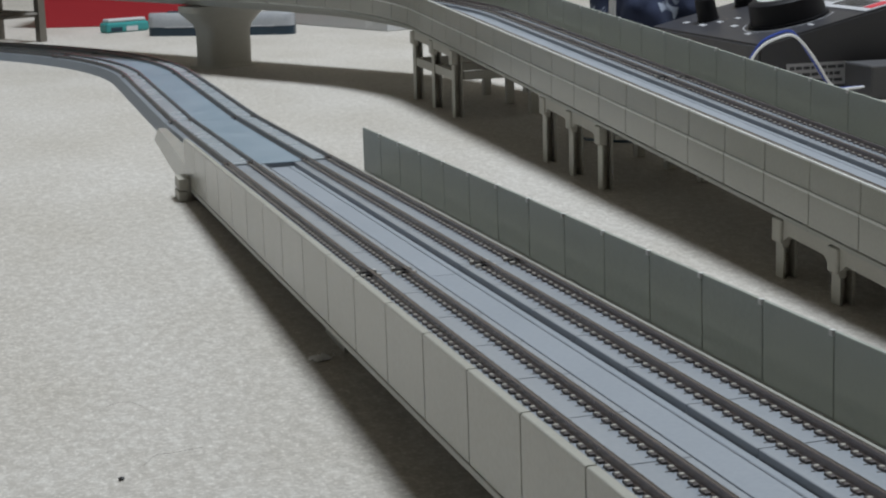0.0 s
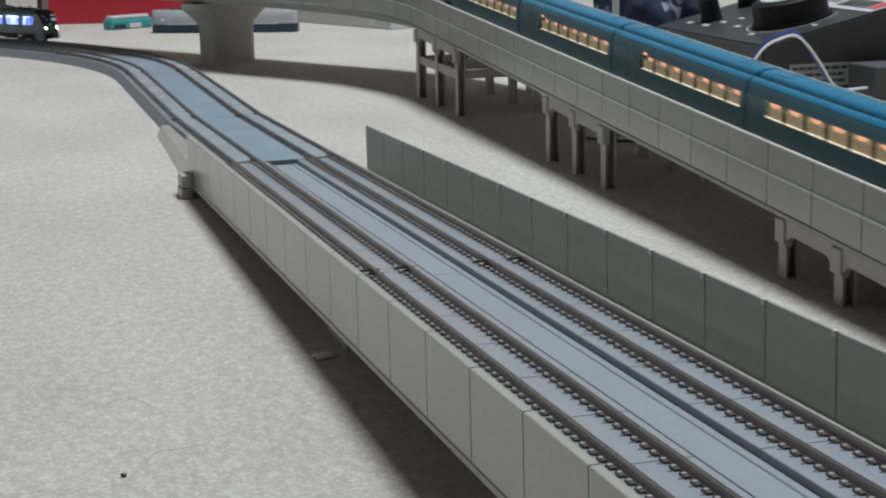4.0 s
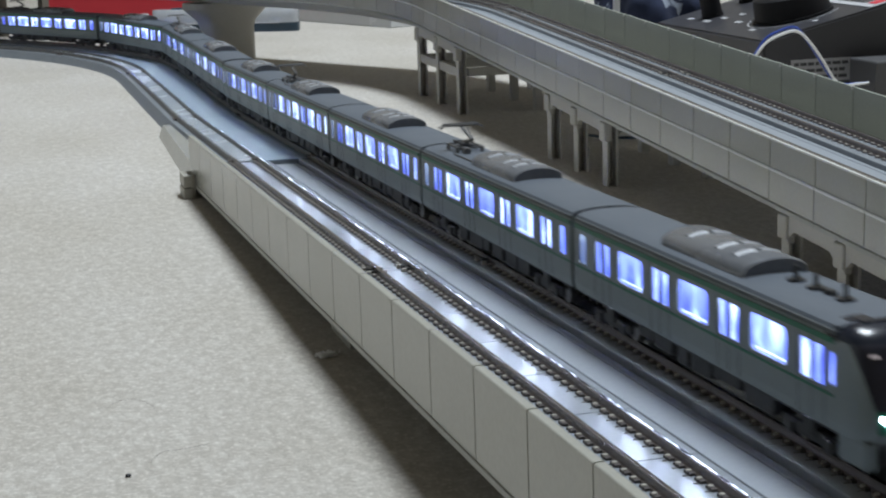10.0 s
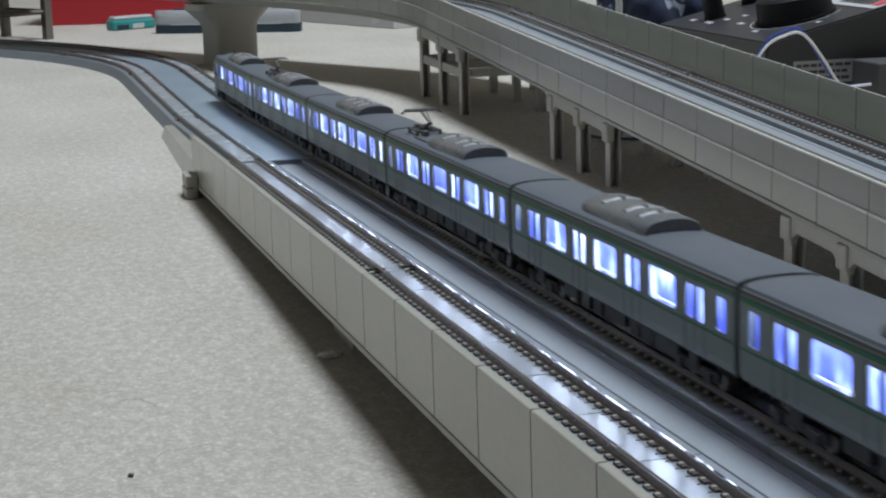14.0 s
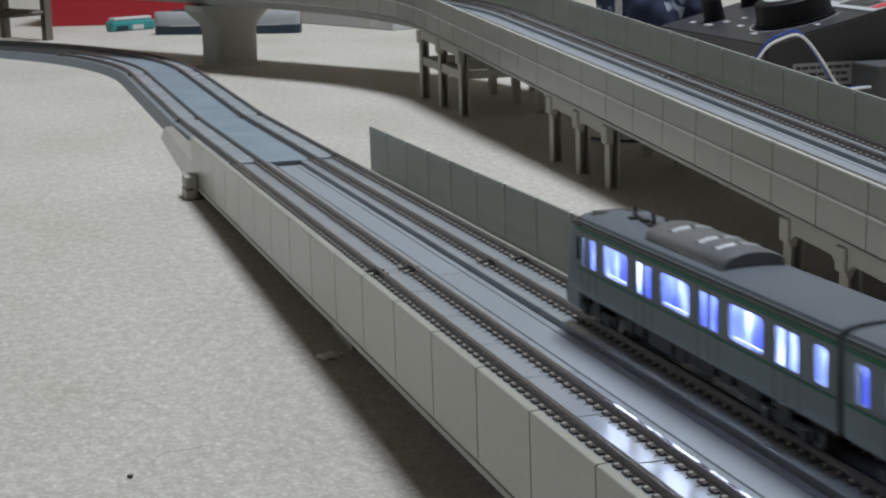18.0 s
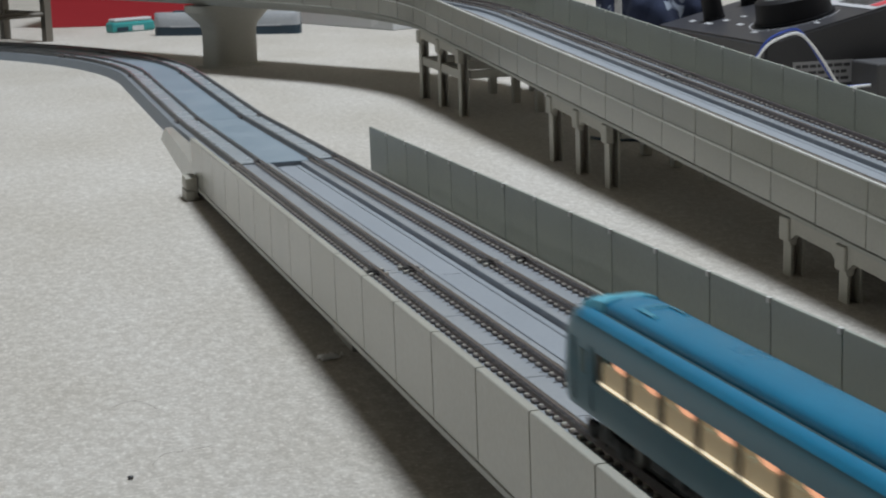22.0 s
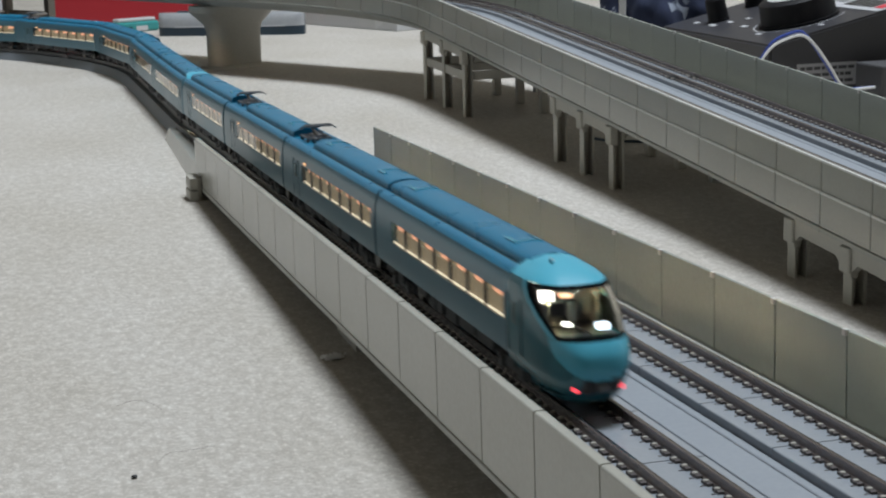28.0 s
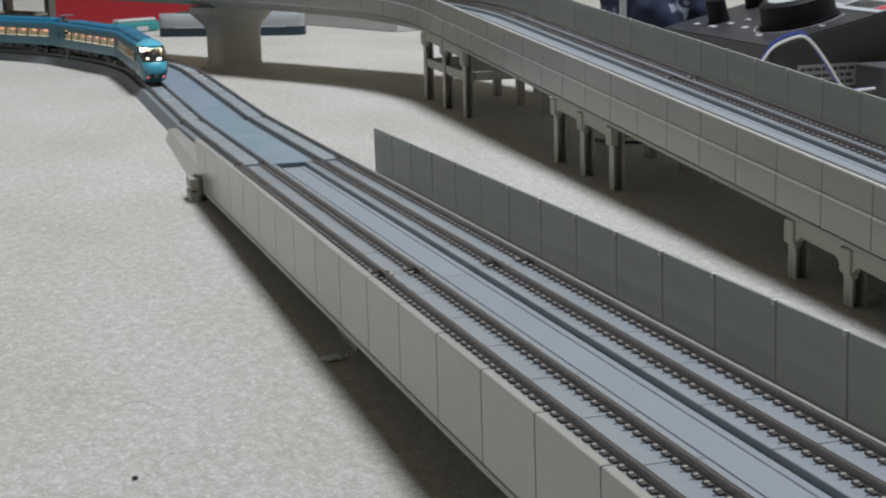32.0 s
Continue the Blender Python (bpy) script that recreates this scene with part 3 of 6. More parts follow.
# ---- piers under the elevated line ----
def pier(path, q, label, brace=False, group="piers of the elevated line", rows=3, pitch=37.5):
    """A rigid-frame pier: columns in two rows, joined by cap beams with haunches."""
    b = path(q, 0, 0)
    p = thing("viaduct_pier", b.x, b.y, 0, label, "model pier", group=group)
    offs = [(i - (rows - 1) / 2) * pitch for i in range(rows)]

    def tall(s, u, z0, z1, ds, du, name, taper=0.0):
        bm = bmesh.new()
        vs = []
        for z, k in ((z0, 1 + taper), (z1, 1.0)):
            for a, c in ((-1, -1), (1, -1), (1, 1), (-1, 1)):
                w = path(s + a * ds, u + c * du, 0)
                vs.append(bm.verts.new((w.x, w.y, z)))
        for f in ((0, 3, 2, 1), (4, 5, 6, 7), (0, 1, 5, 4), (1, 2, 6, 5), (2, 3, 7, 6), (3, 0, 4, 7)):
            bm.faces.new([vs[j] for j in f])
        bmesh.ops.bevel(bm, geom=list(bm.edges), offset=0.35, segments=1, affect="EDGES")
        return part(name, bm, PIER_GREY, p)

    def channel(s, u, z1, name):
        """A hollow column: outer plate, back plate and inner plate, open towards the near end."""
        bm = bmesh.new()
        k = math.copysign(1, u)
        for sa, sb, ua, ub in ((-2.7, 2.7, 1.3, 2.1), (1.9, 2.7, -2.6, 1.3), (-2.7, 1.9, -2.6, -1.8)):
            vs = []
            for z in (0, z1):
                for ds, du in ((sa, ua), (sb, ua), (sb, ub), (sa, ub)):
                    w = path(s + ds, u + k * du, 0)
                    vs.append(bm.verts.new((w.x, w.y, z)))
            for f in ((0, 3, 2, 1), (4, 5, 6, 7), (0, 1, 5, 4), (1, 2, 6, 5), (2, 3, 7, 6), (3, 0, 4, 7)):
                bm.faces.new([vs[j] for j in f])
        bmesh.ops.recalc_face_normals(bm, faces=bm.faces)
        return part(name, bm, PIER_GREY, p)

    def prism(pts, u0, u1, name):
        """A beam: a polygon of (s, z above the carpet or a function of s) stretched from u0 to u1."""
        bm = bmesh.new()
        rings = []
        for u in (u0, u1):
            ring = []
            for s, z in pts:
                w = path(q + s, u, 0)
                ring.append(bm.verts.new((w.x, w.y, z)))
            rings.append(ring)
        n = len(pts)
        for k in range(n):
            bm.faces.new((rings[0][k], rings[0][(k + 1) % n], rings[1][(k + 1) % n], rings[1][k]))
        bm.faces.new(rings[0][::-1]), bm.faces.new(rings[1])
        part(name, bm, PIER_GREY, p)

    def under(s, w, u):
        return path(q + s, u, w).z
    mid = path(q, 0, 0).z * 0.455
    for u in (-34.6, 8.0, 34.6):
        outer = abs(u) > 20
        for o in offs:
            zt = under(o, -11 if outer else -15.1, u)
            if outer:
                channel(q + o, u, zt - 0.9, "column")
            else:
                tall(q + o, u, 0, zt - 0.9, 2.7, 2.1, "column")
            if outer:
                tall(q + o, u + math.copysign(1.8, u), zt - 8.5, zt - 1.0, 3.2, 1.7, "column_head")
        if outer:
            ub, uc = (u - 2.6, u - 0.3) if u < 0 else (u + 0.3, u + 2.6)
            for a, c in zip(offs, offs[1:]):
                arch = [(a + 2.65, -20.6), (a + 3.4, -18.4), (a + 7.0, -16.1), (c - 7.0, -16.1), (c - 3.4, -18.4), (c - 2.65, -20.6), (c - 2.65, -11.7), (a + 2.65, -11.7)]
                prism([(s, under(s, w, u)) for s, w in arch], ub, uc, "cap_beam")
                if brace:
                    prism([(a + 2.8, mid - 2.4), (c - 2.8, mid - 2.4), (c - 2.8, mid + 2.4), (a + 2.8, mid + 2.4)], u - 1.5, u + 1.5, "brace")
    for o in offs:
        for u0, u1 in ((-31.0, 4.5), (11.5, 31.0)):
            zt = under(o, -15.2, 0)
            prism([(o - 2, zt - 1.8), (o + 2, zt - 1.8), (o + 2, zt), (o - 2, zt)], u0, u1, "cross_beam")
            if brace:
                prism([(o - 1.8, mid - 2.2), (o + 1.8, mid - 2.2), (o + 1.8, mid + 2.2), (o - 1.8, mid + 2.2)], u0, u1, "cross_beam")
    return p


for q, br, gap in ((322.5, True, 46.0), (74.5, False, 37.5), (-169.0, False, 37.5), (-415.0, False, 37.5)):
    pier(fly, q, "grey model pier of six columns with haunched beams" if not br else "tall grey model pier with cross bracing", br, pitch=gap)


def single_pier(q):
    """The broad single column with a flared head, and its round foot."""
    b = fly(q, 0, 0)
    p = thing("single_column_pier", b.x, b.y, 0, "broad grey single-column pier with a flared head", "model pier")
    zt = fly(q, 0, -15.2).z
    d = (fly(q + 1, 0, 0) - fly(q - 1, 0, 0)).normalized()
    r = Vector((d.y, -d.x, 0))

    def ring(bm, z, hw, hl, n=24):
        out = []
        for k in range(n):
            a = 2 * math.pi * (k + 0.5) / n
            c, s = math.cos(a), math.sin(a)
            x, y = hw * math.copysign(abs(c) ** 0.45, c), hl * math.copysign(abs(s) ** 0.45, s)
            out.append(bm.verts.new(Vector((b.x, b.y, z)) + r * x + d * y))
        return out
    bm = bmesh.new()
    R = [ring(bm, z, w, l) for z, w, l in ((0, 19.8, 12.8), (1.6, 19.8, 12.8), (2.6, 19.4, 11.4), (zt - 19, 19.4, 11.4), (zt - 14, 21.2, 11.8), (zt - 5.5, 32, 13.0), (zt - 4.5, 33.5, 13.5), (zt, 33.5, 13.5))]
    for a, c in zip(R, R[1:]):
        for k in range(24):
            bm.faces.new((a[k], a[(k + 1) % 24], c[(k + 1) % 24], c[k]))
    bm.faces.new(R[0][::-1]), bm.faces.new(R[-1])
    part("column", bm, PIER_GREY, p, smooth=True)
    bm = bmesh.new()
    a = [ring(bm, z, w, l) for z, w, l in ((0.0, 24.0, 16.0), (1.4, 23.4, 15.4))]
    for k in range(24):
        bm.faces.new((a[0][k], a[0][(k + 1) % 24], a[1][(k + 1) % 24], a[1][k]))
    bm.faces.new(a[1])
    part("foot", bm, PIER_GREY, p)


single_pier(652.0)


def far_pier():
    """The tall frame pier at the far end, two columns to a row."""
    p = thing("viaduct_pier", -100, 840, 0, "tall model pier with cross bracing, its shade painted brown-grey", "model pier", group="piers of the elevated line")
    zt = fly(990, 0, -15.1).z
    d, r = Vector((-0.52, 0.854, 0)), Vector((0.854, 0.52, 0))
    c = Vector((-100, 840, 0))

    def bar(a, b, h, name):
        bm = bmesh.new()
        ax = (b - a).normalized()
        u = ax.orthogonal().normalized() if abs(ax.z) < 0.9 else d
        v = ax.cross(u)
        vs = [bm.verts.new(e + u * (s * h) + v * (k * h)) for e in (a, b) for s, k in ((-1, -1), (1, -1), (1, 1), (-1, 1))]
        for f in ((0, 3, 2, 1), (4, 5, 6, 7), (0, 1, 5, 4), (1, 2, 6, 5), (2, 3, 7, 6), (3, 0, 4, 7)):
            bm.faces.new([vs[j] for j in f])
        part(name, bm, PIER_SHADED, p)
    up = Vector((0, 0, 1))
    for s in (-1, 1):
        for k in (-1, 1):
            f = c + r * (33 * s) + d * (32.7 * k)
            bar(f, f + up * zt, 3.4, "column")
    for z, h in ((24, 1.5), (zt - 3, 3.0)):
        for s in (-1, 1):
            bar(c + r * (33 * s) - d * 30 + up * z, c + r * (33 * s) + d * 30 + up * z, h, "brace")
            bar(c + d * (32.7 * s) - r * 30 + up * z, c + d * (32.7 * s) + r * 30 + up * z, h, "brace")


far_pier()

# ---- low supports of the lower viaduct ----
for k in range(1, 4):
    s = -SECTION * k
    b = low(s, 0, 0)
    p = thing("low_pier", b.x, b.y, 0, "low dark grey pier block under the viaduct joint", "model pier", group="low piers of the viaduct")
    for side in (-1, 1):
        bm = bmesh.new()
        vs = []
        for z in (0, 1):
            for ds, du in ((-18, -5), (6, -5), (6, 5), (-18, 5)):
                w = low(s + ds, side * 28 + du, -15.1)
                vs.append(bm.verts.new((w.x, w.y, w.z if z else 0)))
        for f in ((0, 3, 2, 1), (4, 5, 6, 7), (0, 1, 5, 4), (1, 2, 6, 5), (2, 3, 7, 6), (3, 0, 4, 7)):
            bm.faces.new([vs[j] for j in f])
        part("pier_leg", bm, PIER_GREY, p)

# the end support with its two lugs at the foot of the viaduct
e = thing("end_support", -43, -12, 0, "small grey end support with square lugs beside the viaduct", "model pier")
for side in (-1, 1):
    for z0, z1, x1 in ((0.0, 4.2, 44.9), (4.7, 9.4, 44.7)):
        bm = bmesh.new()
        xs = sorted((side * 41.0, side * x1))
        box(bm, xs[0], xs[1], -19.0, -6.0, z0, z1, 0.4)
        part("lug", bm, PIER_GREY, e)
bm = bmesh.new()
box(bm, -40.5, 40.5, -16, -4, 0, 1.6)
part("sole_plate", bm, PIER_GREY, e)
bm = bmesh.new()
for side in (-1, 1):
    xs = sorted((side * 40.0, side * 42.0))
    box(bm, xs[0], xs[1], -18.5, -6.5, 0, 9.4)
part("upright", bm, PIER_GREY, e)

# sloping side plate of the approach
for side in (-1,):
    bm = bmesh.new()
    st = []
    for i in range(9):
        s = 0.4 + 166 * i / 8
        k = i / 8
        zt = low(s, 0, 0).z - 2.4 - 1.4 * (1 - k)
        w = low(s, 0, 0)
        out = 38.5 - 5.5 * k
        st.append([bm.verts.new((side * x, w.y, z)) for x, z in ((27.0, 0.0), (out + 0.6, 0.0), (out - 1.4 - 0.3 * k, zt), (27.4, zt))])
    for a, c in zip(st, st[1:]):
        for k in range(4):
            bm.faces.new((a[k], a[(k + 1) % 4], c[(k + 1) % 4], c[k]))
    bm.faces.new(st[0]), bm.faces.new(st[-1])
    ob = part("approach_plate", bm, WALL_GREY, None, "grey sloping side plate of the approach ramp")
    tagged(ob, category="model ramp")

# ---- things on the carpet ----
RED = varied("red_cardboard", (0.40, 0.018, 0.028), (0.48, 0.024, 0.036), 0.55, coarse=15, bump=0.08)
PALE = varied("pale_grey_plastic", (0.50, 0.51, 0.52), (0.60, 0.61, 0.62), 0.25, coarse=30, bump=0.0)
SWITCH_GREY = varied("switch_box_grey", (0.058, 0.058, 0.062), (0.08, 0.08, 0.085), 0.5, coarse=40, bump=0.2)
PACK = varied("power_pack_charcoal", (0.030, 0.030, 0.034), (0.044, 0.044, 0.049), 0.5, coarse=40, bump=0.2)
PACK_TOP = varied("power_pack_panel", (0.032, 0.032, 0.038), (0.044, 0.044, 0.051), 0.42, coarse=40, bump=0.12)
PRINT_WHITE = shader("printed_white", (0.46, 0.46, 0.48), 0.5)
PRINT_GREY = shader("printed_grey", (0.20, 0.20, 0.21), 0.5)
PRINT_PALE = shader("sticker_pale_grey", (0.33, 0.33, 0.34), 0.5)
KNOB_BLACK = varied("knob_black_rubber", (0.006, 0.006, 0.008), (0.012, 0.012, 0.015), 0.5, spec=0.25, bump=0.1)
PRINT_RED = shader("printed_red", (0.55, 0.03, 0.05), 0.5)
WIRE_WHITE = shader("wire_white_vinyl", (0.72, 0.72, 0.72), 0.3)
WIRE_BLUE = shader("wire_blue_vinyl", (0.035, 0.07, 0.32), 0.3)
SILVER = varied("model_silver_paint", (0.42, 0.44, 0.47), (0.55, 0.57, 0.60), 0.18, 0.3, spec=0.7, coarse=60, bump=0.0)
NAVY_TRAIN = varied("model_dark_navy", (0.012, 0.03, 0.05), (0.02, 0.045, 0.07), 0.3, bump=0.0)
TEAL_BOX = varied("model_teal", (0.03, 0.24, 0.24), (0.05, 0.32, 0.32), 0.35, bump=0.0)


def turned(x, y, deg):
    return pose(x * MM, y * MM, 0, 0, 0, deg)


def red_box():
    t = thing("red_box", 0, 0, 0, "red cardboard box standing on the carpet", "box", m=turned(20, 977, -13.8))
    bm = bmesh.new()
    box(bm, -74, 74, 0, 90, 0, 62, 0.8)
    part("body", bm, RED, t, local=True)
    bm = bmesh.new()
    box(bm, -75, 75, -0.8, 91, 62.2, 78, 0.8)
    part("lid", bm, RED, t, local=True)


red_box()


def parked_car():
    """A model coach standing on the carpet behind the broad pier."""
    t = thing("parked_model_coach", 0, 0, 0, "silver model coach with dark navy lower half and rounded ends", "model train car", m=turned(101, 812, -23.9))
    for nm, z0, z1, mat in (("lower_body", 0.0, 7.8, NAVY_TRAIN), ("upper_body", 7.8, 20.5, SILVER)):
        bm = bmesh.new()
        rings = []
        for y, k in ((-66, 0.42), (-64.5, 0.66), (-61, 0.86), (-54, 0.98), (-46, 1.0), (46, 1.0), (54, 0.98), (61, 0.86), (64.5, 0.66), (66, 0.42)):
            if nm == "lower_body":
                pr = [(-9.2 * k, z0), (9.2 * k, z0), (9.4 * k, z1), (-9.4 * k, z1)]
            else:
                pr = [(-9.4 * k, z0), (9.4 * k, z0), (9.3 * k, 13), (8.3 * k, 17.5), (5.5 * k, 19.7 + 0.6 * k), (0, 20 + 0.6 * k), (-5.5 * k, 19.7 + 0.6 * k), (-8.3 * k, 17.5), (-9.3 * k, 13)]
            rings.append([bm.verts.new((y, x, z)) for x, z in pr])
        m = len(rings[0])
        for a, b in zip(rings, rings[1:]):
            for j in range(m):
                bm.faces.new((a[j], a[(j + 1) % m], b[(j + 1) % m], b[j]))
        bm.faces.new(rings[0][::-1]), bm.faces.new(rings[-1])
        part(nm, bm, mat, t, local=True, smooth=True)
    bm = bmesh.new()
    box(bm, -50, 50, -9.6, 9.6, 7.4, 8.4, 0.3)
    part("stripe", bm, PRINT_WHITE, t, local=True)
    for x in (-40, 26):
        bm = bmesh.new()
        box(bm, x - 9, x + 9, -4, 4, 19.5, 21.6, 0.8)
        part("roof_unit", bm, NAVY_TRAIN, t, local=True)


parked_car()


def small_coach():
    t = thing("teal_model_body", 0, 0, 0, "small teal model body shell with a white roof on the carpet", "model train car", m=turned(24, 902, 24))
    bm = bmesh.new()
    box(bm, -22.5, 22.5, -7, 7, 0, 9.5, 2.2)
    part("shell", bm, TEAL_BOX, t, local=True)
    bm = bmesh.new()
    box(bm, -20, 20, -5.6, 5.6, 9.3, 12.6, 1.4)
    part("roof", bm, PALE, t, local=True)
    bm = bmesh.new()
    box(bm, -2, 10, -7.3, -6.6, 1.0, 5.4, 0.2)
    part("white_panel", bm, PALE, t, local=True)
    bm = bmesh.new()
    box(bm, -18, -6, -7.25, -6.7, 1.0, 5.0, 0.2)
    part("dark_panel", bm, NAVY_TRAIN, t, local=True)


small_coach()

t = thing("pale_board", 0, 0, 0, "pale grey flat board lying on the carpet", "board", m=turned(208, 832, -67.7))
bm = bmesh.new()
box(bm, -85, 80, 0, 120, 0, 16, 1.0)
part("panel", bm, PALE, t, local=True)
t = thing("pale_carton", 0, 0, 0, "pale blue-grey carton behind the pier posts", "box", m=turned(-150, 1010, 8))
bm = bmesh.new()
box(bm, -60, 60, 0, 60, 0, 50, 1.0)
part("body", bm, PALE, t, local=True)
bm = bmesh.new()
box(bm, 2, 24, -0.6, 0.4, 24, 44, 0.2)
part("printed_patch", bm, NAVY_TRAIN, t, local=True)


def power_pack():
    """Speed controller: low front, panel rising to the back, big round knob, small knobs, printed marks."""
    t = thing("power_pack", 0, 0, 0, "charcoal train speed controller with black knobs and white markings", "controller", m=pose(0.308, 0.177, 0))
    L, D, zf, k = 155.0, 130.0, 30.0, 15.8 / 69.0
    bm = bmesh.new()
    vs = [bm.verts.new(p) for p in ((0, 0, 0), (D, 0, 0), (D, L, 0), (0, L, 0), (0, 0, zf), (D, 0, zf + D * k), (D, L, zf + D * k), (0, L, zf))]
    fs = [bm.faces.new([vs[i] for i in f]) for f in ((0, 3, 2, 1), (0, 1, 5, 4), (1, 2, 6, 5), (2, 3, 7, 6), (3, 0, 4, 7), (4, 5, 6, 7))]
    fs[5].material_index = 1
    fs[4].material_index = 1
    bmesh.ops.bevel(bm, geom=list(bm.edges), offset=1.2, segments=2, affect="EDGES")
    part("case", bm, [PACK, PACK_TOP], t, local=True)

    def on_panel(name, bm, mat, smooth=False, parent=None, label=""):
        bmesh.ops.transform(bm, matrix=Matrix.Translation((0, 0, zf)) @ Matrix.Rotation(-math.atan(k), 4, "Y"), verts=bm.verts)
        return part(name, bm, mat, parent or t, label, local=True, smooth=smooth)

    def knob(x, y, r, h, nm, cap):
        bm = bmesh.new()
        cyl(bm, (x, y), r * 1.06, 0.1, 1.6, 32)
        cyl(bm, (x, y), r, 1.6, h - 1.5, 32, r2=r * 0.96)
        cyl(bm, (x, y), r * 0.96, h - 1.5, h, 32, r2=r * 0.84)
        o = on_panel(nm, bm, KNOB_BLACK, True)
        if cap:
            bm = bmesh.new()
            cyl(bm, (x, y), r * 0.72, h, h + 0.5, 32)
            on_panel("knob_cap", bm, PALE, True, o, "silvery disc on the knob")
        return o
    knob(43, 46, 22.5, 15, "speed_knob", True)
    knob(24, 118, 6.5, 15, "small_knob", False)
    knob(57, 133, 6.0, 12, "small_knob", False)
    knob(60, 108, 5.0, 10, "small_knob", False)
    for (x, y, a, b) in ((21, 75, 1.6, 3.5), (13, 40, 1.4, 3.0), (26, 14, 1.2, 3.0), (15, 132, 1.6, 3.2), (15, 108, 1.6, 4.5), (24, 101, 1.4, 3.4), (34, 96, 1.2, 3.0), (40, 13, 1.2, 2.6)):
        bm = bmesh.new()
        box(bm, x - a, x + a, y - b, y + b, 0.0, 0.25)
        on_panel("printed_mark", bm, PRINT_WHITE)
    bm = bmesh.new()
    n = 28
    for i in range(n):
        a0, a1 = math.radians(130 + 190 * i / n), math.radians(130 + 190 * (i + 1) / n)
        vs = [bm.verts.new((43 + r * math.cos(a), 46 + r * math.sin(a), 0.2)) for r, a in ((26.6, a0), (27.3, a0), (27.3, a1), (26.6, a1))]
        bm.faces.new(vs)
    on_panel("scale_arc", bm, PRINT_WHITE)
    bm = bmesh.new()
    box(bm, 70, 92, -1.0 + 3, 96, 0.1, 0.5)
    pl = on_panel("name_plate", bm, PRINT_WHITE)
    for y0, y1, mat in ((5, 14, PRINT_RED), (17, 22, BLACK), (24, 29, BLACK), (31, 36, BLACK), (38, 43, BLACK), (45, 50, BLACK), (56, 78, PRINT_GREY)):
        bm = bmesh.new()
        box(bm, 75 if y0 < 55 else 79, 88 if y0 < 55 else 85, y0, y1, 0.5, 0.8)
        on_panel("printed_bar", bm, mat, parent=pl)
    bm = bmesh.new()
    box(bm, 17, 55, -0.35, -0.02, 5.5, 18.5)
    st = part("sticker", bm, PRINT_PALE, t, "grey sticker with rows of unreadable print", local=True)
    rnd = random.Random(5)
    for z in (8.2, 12.0, 15.8):
        x = 19.0
        while x < 51:
            w = rnd.uniform(2, 5.5)
            bm = bmesh.new()
            box(bm, x, min(x + w, 53), -0.5, -0.33, z - 0.9, z + 0.9)
            part("printed_bar", bm, PACK, st, local=True)
            x += w + 0.9
    return t


power_pack()
t = thing("grey_switch_box", 0, 0, 0, "small dark grey box beside the controller", "controller", m=pose(0.358, 0.140, 0))
bm = bmesh.new()
box(bm, 0, 50, 0, 30, 0, 19, 1.0)
part("case", bm, SWITCH_GREY, t, local=True)


def bent(pts, n=8):
    """A smooth line through points."""
    P = [Vector(p) for p in pts]
    out = []
    for i in range(len(P) - 1):
        p0, p1, p2, p3 = P[max(i - 1, 0)], P[i], P[i + 1], P[min(i + 2, len(P) - 1)]
        for j in range(n):
            t = j / n
            out.append(0.5 * ((2 * p1) + (p2 - p0) * t + (2 * p0 - 5 * p1 + 4 * p2 - p3) * t * t + (3 * p1 - p0 - 3 * p2 + p3) * t ** 3))
    return out + [P[-1]]


wire = thing("feeder_cable", 320, 150, 0, "twin blue and white feeder cable looping beside the controller", "cable")
tube("white_core", bent([(262, 152, 1.2), (276, 151, 5), (289, 150, 24), (296, 150, 32), (305, 150, 36), (314, 150, 37.4), (321.5, 150, 32), (330.5, 150, 20.5), (338, 150, 9.5), (343, 149, 6.2), (350, 147, 6.6), (357, 146, 7.0)]), 0.8, WIRE_WHITE, wire)
tube("blue_core", bent([(262, 155, 1.2), (278, 154, 6), (291, 153, 26), (297, 152.5, 34), (305, 152, 38), (314, 152, 39.4), (320, 151.5, 34), (328.5, 151.5, 22), (336.5, 151, 10.5), (342, 150, 6.8), (350, 149, 6.6), (357, 147, 7.0)]), 0.8, WIRE_BLUE, wire)
dark = thing("dark_cable", 170, 60, 0, "thin dark cable lying under the elevated track", "cable")
tube("core", bent([(157, 76, 1.2), (159, 71, 1.4), (163, 56, 1.6), (171, 49, 1.6), (179, 46, 1.4), (186, 48, 1.2), (192, 52, 1.0)]), 0.8, NAVY_TRAIN, dark)


